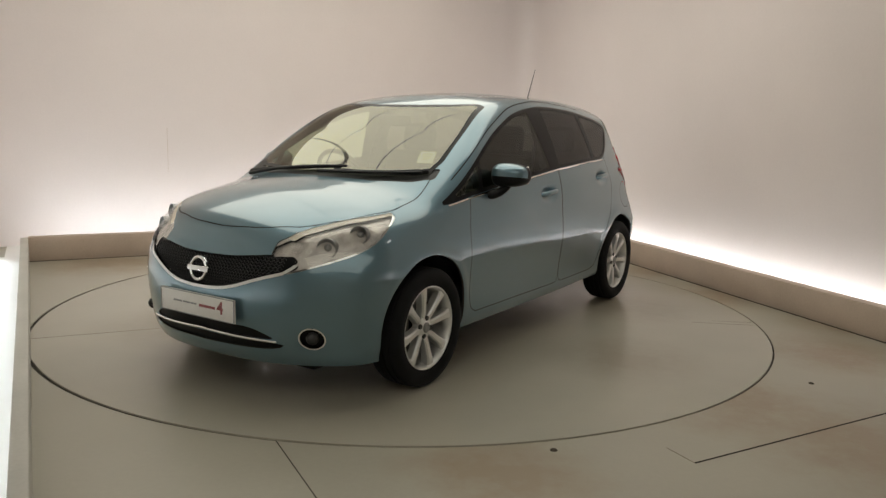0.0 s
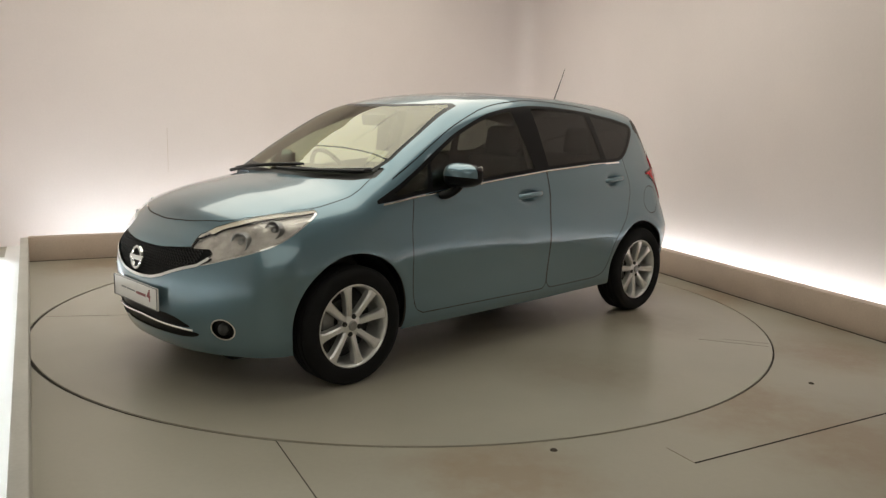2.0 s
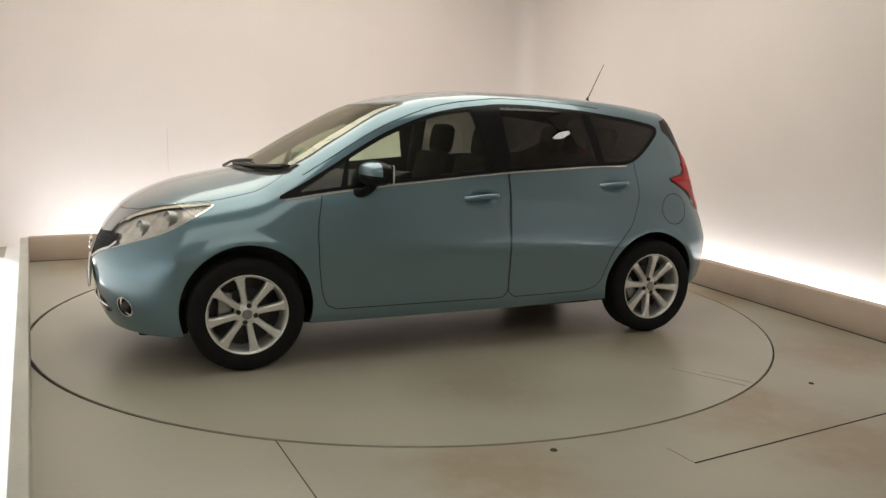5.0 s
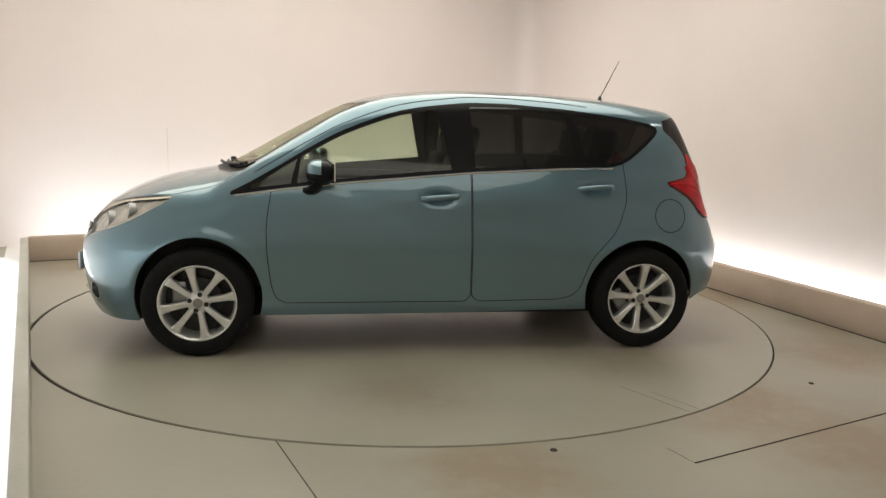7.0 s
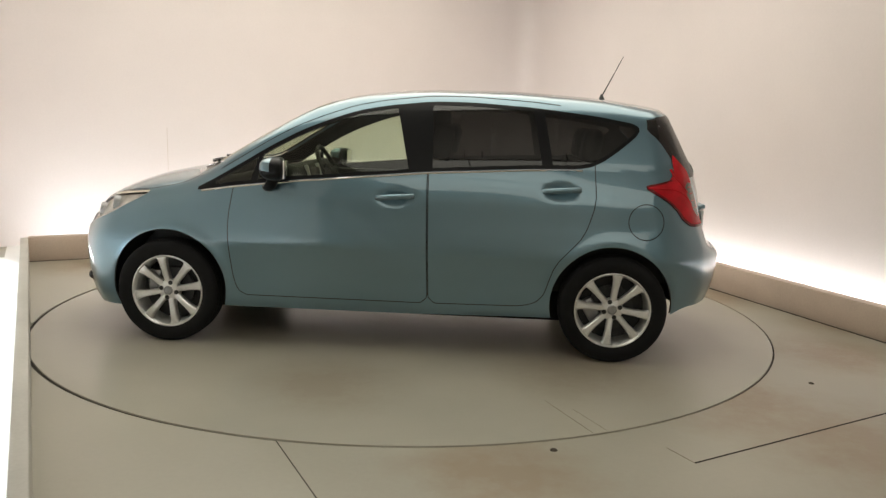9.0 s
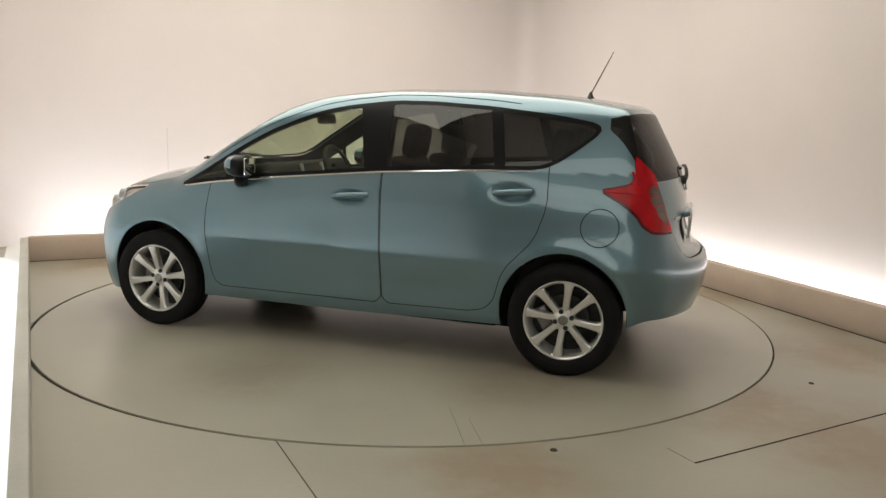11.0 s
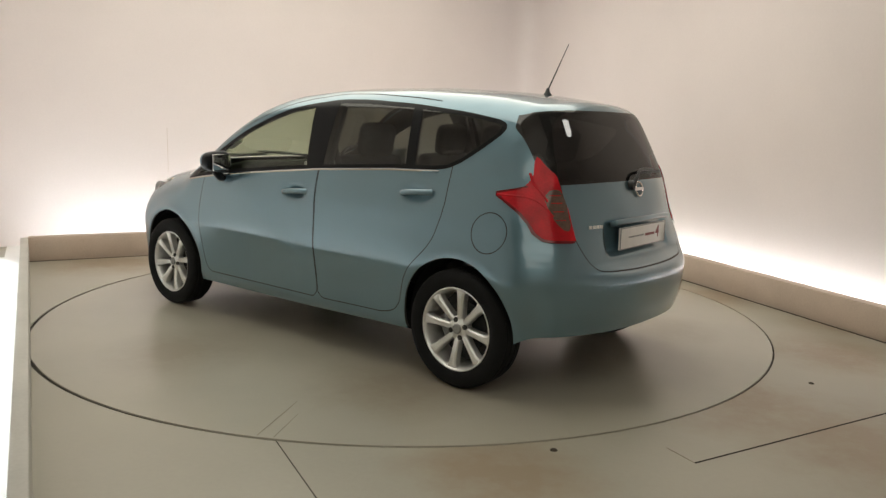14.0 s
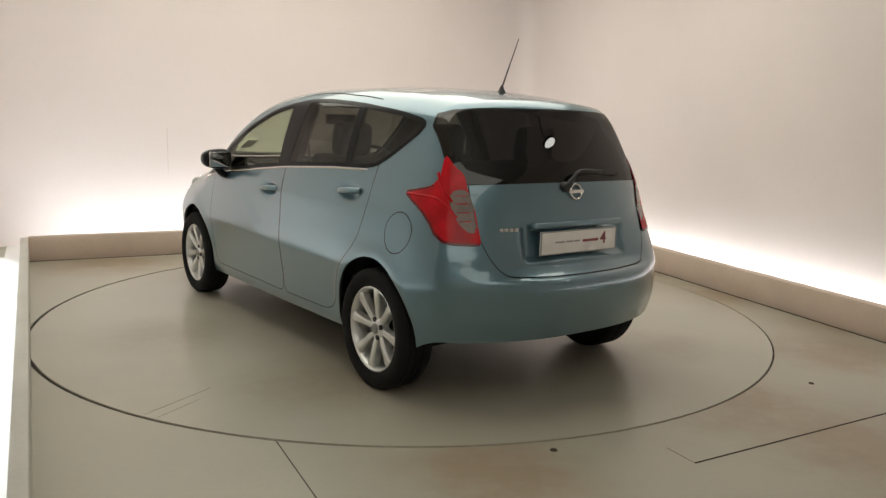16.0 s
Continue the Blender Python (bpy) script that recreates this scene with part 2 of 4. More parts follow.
def booth():
    bm = bmesh.new()
    # floor sheet with a round hole for the turntable
    inner = [bm.verts.new(DISC_C + Vector((-0.006, -0.003, 0)) + Vector((DISC_R * math.cos(2 * math.pi * i / 128), DISC_R * math.sin(2 * math.pi * i / 128), 0))) for i in range(128)]
    outer = [bm.verts.new(DISC_C + Vector((12 * math.cos(2 * math.pi * i / 128), 12 * math.sin(2 * math.pi * i / 128), 0))) for i in range(128)]
    for i in range(128):
        j = (i + 1) % 128
        bm.faces.new((inner[i], outer[i], outer[j], inner[j]))
    deep = bmesh.ops.extrude_edge_only(bm, edges=[e for e in bm.edges if e.verts[0] in inner and e.verts[1] in inner])
    bmesh.ops.translate(bm, vec=(0, 0, -0.12), verts=[v for v in deep["geom"] if isinstance(v, bmesh.types.BMVert)])
    tagged(part("floor", bm, FLOOR, smooth=False), "beige painted concrete booth floor with scuffs", "floor", kind="structure")
    pit = lathe([(0.0, -0.10), (DISC_R + 0.05, -0.10)], 96, "Z")
    ob = tagged(part("floor_pit", pit, SEAM), "dark pit under the turntable disc", "floor", kind="structure")
    ob.location = DISC_C

    # near-black ring that puts the gap's shade into the colour
    lip = lathe([(DISC_R - 0.0150, -0.007), (DISC_R + 0.012, -0.007)], 160, "Z")
    ob = tagged(part("floor_seam", lip, SEAM), "dark ring painted as shade in the turntable gap", "floor joint", kind="structure")
    ob.location = DISC_C

    out_back = Vector((-0.468, 0.884, 0))
    out_right = Vector((0.938, 0.348, 0))
    out_left = Vector((-0.884, -0.468, 0))
    tagged(slab("ledge_back", LEFT_CORNER, BACK_CORNER, out_back, 0.09, 0, LEDGE_H, LEDGE, 0.006), "low beige painted ledge along the wall foot", "ledge", kind="structure")
    tagged(slab("ledge_right", BACK_CORNER, RIGHT_END, out_right, 0.09, 0, LEDGE_H, LEDGE, 0.006), "low beige painted ledge along the wall foot", "ledge", kind="structure")
    tagged(slab("ledge_left", LEFT_CORNER, LEFT_END, out_left, 0.06, 0, LEDGE_H, EDGE, 0.006), "low grey painted ledge along the booth edge", "ledge", kind="structure")
    # walls stand behind the ledges and leave a trough for the light strips
    gap_b, gap_r, gap_l = 0.95, 0.25, 0.75
    bl = LEFT_CORNER + out_back * gap_b + out_left * gap_l
    hit = (BACK_CORNER + out_back * gap_b)
    # corner of the two walls
    d1, d2 = BACK_DIR, RIGHT_DIR
    p1, p2 = hit, BACK_CORNER + out_right * gap_r
    k = ((p2 - p1).x * d2.y - (p2 - p1).y * d2.x) / (d1.x * d2.y - d1.y * d2.x)
    bc = p1 + d1 * k
    re = RIGHT_END + out_right * gap_r
    H = 4.2
    le = LEFT_END + out_left * gap_l
    half = bl + (le - bl).normalized() * 1.1
    plan = [half, bl, bc, re]
    # one bent sheet of wall with rounded inner corners
    line = [plan[0]]
    for a, b, c, r in ((plan[0], plan[1], plan[2], 0.45), (plan[1], plan[2], plan[3], 0.35)):
        u, v = (a - b).normalized(), (c - b).normalized()
        s, e = b + u * r, b + v * r
        for i in range(13):
            t = i / 12
            line.append((1 - t) ** 2 * s + 2 * t * (1 - t) * b + t * t * e)
    line.append(plan[3])
    bm = bmesh.new()
    for i in range(len(line) - 1):
        a, b = line[i], line[i + 1]
        vs = [bm.verts.new(p) for p in (a, b, b + Vector((0, 0, H)), a + Vector((0, 0, H)))]
        bm.faces.new(vs)
    bmesh.ops.remove_doubles(bm, verts=bm.verts, dist=1e-4)
    bmesh.ops.recalc_face_normals(bm, faces=bm.faces)
    bmesh.ops.solidify(bm, geom=bm.faces[:], thickness=-0.1)
    tagged(part("wall_cyclorama", bm, WALL), "warm white curved booth wall lit from below", "wall", kind="structure")
    # unseen wall added in a darker grey to weaken bounce on the car
    tagged(slab("wall_wing", half + (le - bl).normalized() * 0.002, le, out_left, 0.10, 0, H, DIM_WING), "unseen grey wall, darkened to cut light on the car", "wall", kind="structure")
    # unseen walls that close the place behind the camera, pale to bounce fill
    b1, b2 = Vector((-4.4, -3.2, 0)), Vector((re.x + 0.3, -3.2, 0))
    tagged(slab("wall_side", le, Vector((-4.4, le.y - 0.2, 0)), Vector((0, 1, 0)), 0.12, 0, H, BOUNCE_WALL), "unseen off-white wall, pale to bounce light on the car", "wall", kind="structure")
    tagged(slab("wall_left", Vector((-4.4, le.y - 0.2, 0)), b1, Vector((-1, 0, 0)), 0.12, 0, H, BOUNCE_WALL), "unseen off-white wall, pale to bounce light on the car", "wall", kind="structure")
    tagged(slab("wall_behind", b1, b2, Vector((0, -1, 0)), 0.12, 0, H, BOUNCE_WALL), "unseen off-white wall, pale to bounce light on the car", "wall", kind="structure")
    tagged(slab("wall_right", Vector((b2.x, -3.2, 0)), re, Vector((1, 0, 0)), 0.12, 0, H, BOUNCE_WALL), "unseen off-white wall, pale to bounce light on the car", "wall", kind="structure")
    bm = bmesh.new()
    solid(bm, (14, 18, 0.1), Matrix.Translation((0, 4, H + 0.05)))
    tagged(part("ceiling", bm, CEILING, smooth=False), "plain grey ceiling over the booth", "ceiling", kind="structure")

    for k, (a, b, n, w) in enumerate(((LEFT_CORNER, BACK_CORNER, out_back, 0.9), (BACK_CORNER, RIGHT_END, out_right, 0.2), (LEFT_CORNER, LEFT_END, out_left, 0.8))):
        d = b - a
        bm = bmesh.new()
        m = Matrix.Translation((a + b) / 2 + n * (0.1 + w / 2 - 0.05) + Vector((0, 0, 0.006 + 0.004 * k))) @ Matrix.Rotation(math.atan2(d.y, d.x), 4, "Z")
        solid(bm, (d.length + 0.4, w, 0.008), m)
        tagged(part("trough", bm, WHITE), "white painted trough behind the ledge", "trough", kind="structure")
    # joints, bolts in the floor
    def seam(pts, w, material=SEAM):
        for a, b in zip(pts, pts[1:]):
            a, b = Vector((*a, 0)), Vector((*b, 0))
            bm = bmesh.new()
            d = b - a
            solid(bm, (d.length, w, 0.003), Matrix.Translation((a + b) / 2) @ Matrix.Rotation(math.atan2(d.y, d.x), 4, "Z"))
            tagged(part("floor_joint", bm, material), "thin dark joint in the painted floor", "floor joint", kind="structure")
    seam([(-0.675, 3.085), (-0.427, 2.598), (0.0, 1.75)], 0.004, DIRT)
    seam([(0.965, 3.12), (1.038, 2.975)], 0.003, SCUFF)
    seam([(1.038, 2.975), (2.155, 3.598), (3.1, 4.12)], 0.008)
    for x, y, r in ((0.481, 3.067, 0.016), (1.991, 4.022, 0.014)):
        bm = lathe([(0, 0.006), (r * 0.6, 0.006), (r, 0.002), (r, 0)], 14, "Z")
        bmesh.ops.translate(bm, vec=(x, y, 0), verts=bm.verts)
        tagged(part("floor_bolt", bm, DIRT), "small dark bolt head in the floor", "bolt", "bolts in the floor")
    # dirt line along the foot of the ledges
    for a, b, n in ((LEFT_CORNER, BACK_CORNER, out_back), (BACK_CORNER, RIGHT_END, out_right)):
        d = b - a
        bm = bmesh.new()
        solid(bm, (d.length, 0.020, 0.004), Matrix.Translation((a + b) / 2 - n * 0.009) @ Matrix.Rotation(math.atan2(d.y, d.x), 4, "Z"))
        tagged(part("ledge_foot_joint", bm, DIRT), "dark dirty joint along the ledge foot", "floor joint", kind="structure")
    # faint joint in the wall
    bm = bmesh.new()
    solid(bm, (0.003, 0.005, 0.46), Matrix.Translation((-2.935, 8.30, 0.97)) @ Matrix.Rotation(math.atan2(BACK_DIR.y, BACK_DIR.x), 4, "Z"))
    tagged(part("wall_joint", bm, LEDGE), "faint vertical joint in the wall paint", "wall joint", kind="structure")

    # light strips that lie in the trough
    def strip(a, b, side, off):
        n = side.normalized()
        bm = bmesh.new()
        d = b - a
        m = Matrix.Translation((a + b) / 2 + n * off + Vector((0, 0, 0.07))) @ Matrix.Rotation(math.atan2(d.y, d.x), 4, "Z")
        lamp = new("strip_light")
        tagged(lamp, "cool white strip light hidden behind the ledge", "strip light", "strip lights behind the ledges")
        solid(bm, (d.length, 0.06, 0.05), m, 0.01)
        part("diffuser", bm, STRIP, lamp)
        bm = bmesh.new()
        solid(bm, (d.length, 0.08, 0.045), Matrix.Translation((0, 0, -0.0475)) @ m, 0.004)
        part("housing", bm, WHITE, lamp)
    strip(LEFT_CORNER + BACK_DIR * 0.1, BACK_CORNER - BACK_DIR * 0.1, out_back, 0.50)
    strip(BACK_CORNER + RIGHT_DIR * 0.1, RIGHT_END, out_right, 0.15)
    strip(LEFT_CORNER, LEFT_END, out_left, 0.30)

    # overhead light panels with their frames
    spin = 27.9
    bank = [Matrix.Translation((-0.62, 6.10, 0)) @ pose(0, 0, 0, 0, 0, spin) @ pose((ix - 1) * 1.50, (iy - 1.5) * 1.22, 3.35) for ix in range(3) for iy in range(4)]
    # rows over the camera; the back two are added fill for the car's side
    bank += [pose(-0.95 + 1.5 * ix, 0.95 - 1.3 * iy, 3.35) for ix in range(3) for iy in range(3)]
    for spot in bank:
        lamp = new("ceiling_light")
        lamp.matrix_basis = spot
        tagged(lamp, "square softbox light panel with a white frame, out of view", "ceiling light", "light panels over the turntable")
        bm = bmesh.new()
        solid(bm, (1.478, 1.198, 0.03), Matrix(), 0.004)
        part("diffuser", bm, PANEL if spot.translation.y > 1.5 else FRONT_FILL, lamp)
        for sx, sy, w, d in ((0, 0.604, 1.496, 0.01), (0, -0.604, 1.496, 0.01), (0.743, 0, 0.01, 1.198), (-0.743, 0, 0.01, 1.198)):
            bm = bmesh.new()
            solid(bm, (w, d, 0.05), Matrix.Translation((sx, sy, 0.012)), 0.004)
            part("frame_bar", bm, WHITE, lamp)
        for sx in (-0.6, 0.6):
            bm = bmesh.new()
            solid(bm, (0.02, 0.02, 0.82), Matrix.Translation((sx, 0, 0.44)))
            part("hanger", bm, DARK_METAL, lamp)
    # an oval lamp that mirrors in the rear window
    for x, y, z, tx, ty in ((3.05, 4.00, 3.15, -0.6, 0.1),):
        lamp = new("spot_lamp")
        lamp.matrix_basis = Matrix.Translation((x, y, z)) @ Vector((tx, ty, -0.8)).to_track_quat("Z", "Y").to_matrix().to_4x4()
        tagged(lamp, "oval ceiling spot lamp with a dark housing", "spot lamp")
        face = lathe([(0, 0.014), (0.075, 0.011), (0.105, 0.0)], 28, "Z")
        shell = lathe([(0.106, 0.002), (0.120, 0.004), (0.120, -0.10), (0.06, -0.14), (0, -0.14)], 28, "Z")
        for bm in (face, shell):
            bmesh.ops.scale(bm, vec=(1.5, 0.6, 1.0), verts=bm.verts)
        part("lens", face, SPOT, lamp)
        part("housing", shell, DARK_METAL, lamp)
        rod = tube([(0, 0, -0.12), Vector((0, 0, -0.12)) + lamp.matrix_basis.to_3x3().inverted() @ Vector((0, 0, 4.2 - z))], 0.012)
        part("stem", rod, DARK_METAL, lamp)


def turntable():
    tt = new("turntable")
    tagged(tt, "round beige painted turntable disc flush with the floor", "turntable")
    bm = bmesh.new()
    bmesh.ops.create_cone(bm, cap_ends=True, segments=160, radius1=DISC_R - 0.022, radius2=DISC_R - 0.022, depth=0.07, matrix=Matrix.Translation((0, 0, -0.035)))
    part("disc", bm, DISC, tt, smooth=False)
    rim = [(DISC_R - 0.0219, 0.0), (DISC_R - 0.0165, 0.0), (DISC_R - 0.0145, -0.003), (DISC_R - 0.0145, -0.07), (DISC_R - 0.0219, -0.07)]
    part("rim", lathe(rim, 160, "Z"), DISC, tt, "painted steel rim of the disc")
    # joints between the plates of the disc
    for angle, reach, wide in ((-32.0, 1.55, 0.005), (117.0, 2.0, 0.003), (118.8, 2.15, 0.002)):
        bm = bmesh.new()
        solid(bm, (DISC_R - 0.03 - reach, wide, 0.002), pose(0, 0, 0, 0, 0, angle) @ Matrix.Translation(((DISC_R - 0.03 + reach) / 2, 0, 0)))
        part("plate_joint", bm, SCUFF, tt, "faint joint between the disc plates")
    return tt


# ---------------------------------------------------------------- the car's skin
def curve(xs, ys):
    """A smooth function through a few places (monotone cubic)."""
    o = np.argsort(xs)
    x, y = np.array(xs, float)[o], np.array(ys, float)[o]
    h = np.diff(x)
    s = np.diff(y) / h
    m = np.zeros(len(x))
    for i in range(1, len(x) - 1):
        if s[i - 1] * s[i] > 0:
            m[i] = (h[i - 1] + h[i]) / (h[i - 1] / s[i - 1] + h[i] / s[i])
    m[0], m[-1] = s[0], s[-1]

    def f(q):
        q = np.asarray(q, float)
        i = np.clip(np.searchsorted(x, q) - 1, 0, len(x) - 2)
        t = (q - x[i]) / h[i]
        lo, hi = t < 0, t > 1
        tt = np.clip(t, 0, 1)
        v = ((1 + 2 * tt) * (1 - tt) ** 2 * y[i] + tt * (1 - tt) ** 2 * h[i] * m[i]
             + tt * tt * (3 - 2 * tt) * y[i + 1] + tt * tt * (tt - 1) * h[i] * m[i + 1])
        return np.where(lo, y[i] + m[i] * (q - x[i]), np.where(hi, y[i + 1] + m[i + 1] * (q - x[i + 1]), v))
    return f


def softmax(a, b, k):
    h = np.maximum(k - np.abs(a - b), 0) / k
    return np.maximum(a, b) + h * h * k * 0.25


def step(a, b, x):
    t = np.clip((x - a) / (b - a), 0, 1)
    return t * t * (3 - 2 * t)


TOP = curve([-1.95, -1.66, -1.257, -1.015, -0.622, -0.238, 0.137, 0.413, 0.757, 1.16, 1.25, 1.40, 1.55, 1.70, 1.84, 1.95, 2.03, 2.10],
            [1.385, 1.438, 1.499, 1.518, 1.536, 1.536, 1.511, 1.453, 1.290, 1.064, 1.030, 1.000, 0.968, 0.918, 0.850, 0.768, 0.67, 0.54])
CROWN = curve([-1.9, -1.2, 0.0, 0.45, 0.9, 1.25, 1.6, 2.0], [0.15, 0.13, 0.115, 0.10, 0.13, 0.15, 0.15, 0.16])
PLAN = curve([-2.1, -1.85, -1.5, -1.2, -0.6, 0.0, 0.7, 1.2, 1.6, 1.85, 2.1], [0.765, 0.808, 0.835, 0.842, 0.838, 0.838, 0.838, 0.838, 0.815, 0.785, 0.745])
SECTION = curve([0.10, 0.22, 0.28, 0.32, 0.45, 0.58, 0.635, 0.66, 0.685, 0.75, 0.82, 0.88, 0.93, 0.98, 1.03, 1.08, 1.20, 1.35, 1.46, 1.6],
                [0.100, 0.058, 0.037, 0.033, 0.0265, 0.0130, 0.0060, 0.0028, 0.0026, 0.0060, 0.0120, 0.0195, 0.028, 0.039, 0.053, 0.069, 0.114, 0.180, 0.240, 0.33])
NOSE = curve([0.05, 0.13, 0.18, 0.25, 0.34, 0.45, 0.53, 0.60, 0.68, 0.76, 0.85, 1.2], [1.84, 1.91, 1.975, 2.015, 2.038, 2.052, 2.055, 2.045, 2.015, 1.965, 1.90, 1.5])
TAIL = curve([0.10, 0.23, 0.30, 0.45, 0.575, 0.61, 0.635, 0.68, 0.78, 0.90, 1.05, 1.20, 1.40, 1.46, 1.6],
             [-1.84, -1.90, -1.945, -1.995, -2.010, -1.998, -1.955, -1.905, -1.875, -1.865, -1.828, -1.755, -1.650, -1.63, -1.55])


TAIL_SIDE = curve([0.10, 0.23, 0.30, 0.45, 0.58, 0.70, 0.80, 0.90, 1.05, 1.20, 1.40, 1.46, 1.6],
                  [-1.85, -1.91, -1.945, -1.990, -1.995, -1.962, -1.918, -1.875, -1.828, -1.755, -1.650, -1.63, -1.55])


def body_field(p):
    """Negative inside the car's body, about metres."""
    x, y, z = p[:, 0], np.abs(p[:, 1]), p[:, 2]
    e = 0.004
    t = TOP(x)
    slope = (TOP(x + e) - TOP(x - e)) / (2 * e)
    up = (z - (t - CROWN(x) * y * y - 0.10 * y ** 4)) / np.sqrt(1 + slope * slope)
    rise = np.clip((z - 0.6) / 0.4, 0, 1.2)
    crease = -0.022 * x + 0.055
    side = PLAN(x) - SECTION(z + crease * step(0.3, 0.5, z) * (1 - step(0.75, 0.9, z))) - 0.030 * rise * x * x * step(0.2, 1.2, np.abs(x))
    # a soft fold that climbs across the front door toward the belt line
    ahead = 0.60 * (x - 0.10) - 0.80 * (z - 0.71)
    side = side + 0.006 * step(-0.05, 0.08, ahead) * step(0.50, 0.64, z) * (1 - step(0.80, 0.95, z)) * (1 - step(0.45, 0.95, x)) * step(-0.65, -0.25, x)
    # flared wheel arches
    for cx in (1.295, -1.29):
        r = np.hypot(x - cx, z - 0.325)
        side = side + 0.007 * np.exp(-((r - 0.365) / 0.035) ** 2) * step(0.28, 0.5, z)
    # dished hollows behind the door handles
    for hx, hz in ((-0.048, 0.900), (-0.985, 0.963)):
        side = side - 0.020 * np.exp(-(((x - hx) / 0.092) ** 2 + ((z - hz) / 0.040) ** 2) ** 1.6)
    out = (y - side) * 0.96
    nose = (x - (NOSE(z) - 0.135 * (y / 0.566) ** 2.7)) * 0.85
    round_off = step(0.25, 0.70, y)
    tail = (TAIL(z) * (1 - round_off) + TAIL_SIDE(z) * round_off + 0.078 * (y / 0.5) ** 2.6 - x) * 0.85
    tail = tail + 0.018 * (1 - step(0.31, 0.36, y)) * step(0.685, 0.715, z) * (1 - step(0.84, 0.862, z))
    k = 0.05 + 0.09 * step(0.6, 1.3, x) + 0.03 * step(1.2, 1.45, z)
    f = softmax(up, out, k)
    f = softmax(f, nose, 0.07)
    f = softmax(f, tail, 0.06 + 0.07 * step(0.5, 0.75, y))
    return f


def body_grad(p):
    e = 0.003
    g = np.stack([(body_field(p + d) - body_field(p - d)) / (2 * e) for d in (np.array([e, 0, 0]), np.array([0, e, 0]), np.array([0, 0, e]))], 1)
    return g


def on_skin(seed):
    """Meet the rays from the car's spine through the seeds with the skin."""
    o = np.stack([np.clip(seed[:, 0], -1.35, 1.45), np.zeros(len(seed)), np.full(len(seed), 0.66)], 1)
    d = seed - o
    lo, hi = np.full(len(seed), 0.2), np.full(len(seed), 0.2)
    open_ = np.ones(len(seed), bool)
    for s in np.linspace(0.2, 2.2, 90):
        v = body_field(o + d * s)
        now = open_ & (v > 0)
        hi[now] = s
        open_ &= ~now
        lo[open_] = s
    hi[open_] = 2.2
    for _ in range(22):
        mid = (lo + hi) / 2
        v = body_field(o + d * mid[:, None]) > 0
        hi = np.where(v, mid, hi)
        lo = np.where(v, lo, mid)
    return o + d * hi[:, None]


BOX_TOP = curve([-2.1, -1.7, -1.2, 0.1, 0.45, 1.2, 2.1], [1.40, 1.45, 1.50, 1.50, 1.40, 1.03, 0.80])


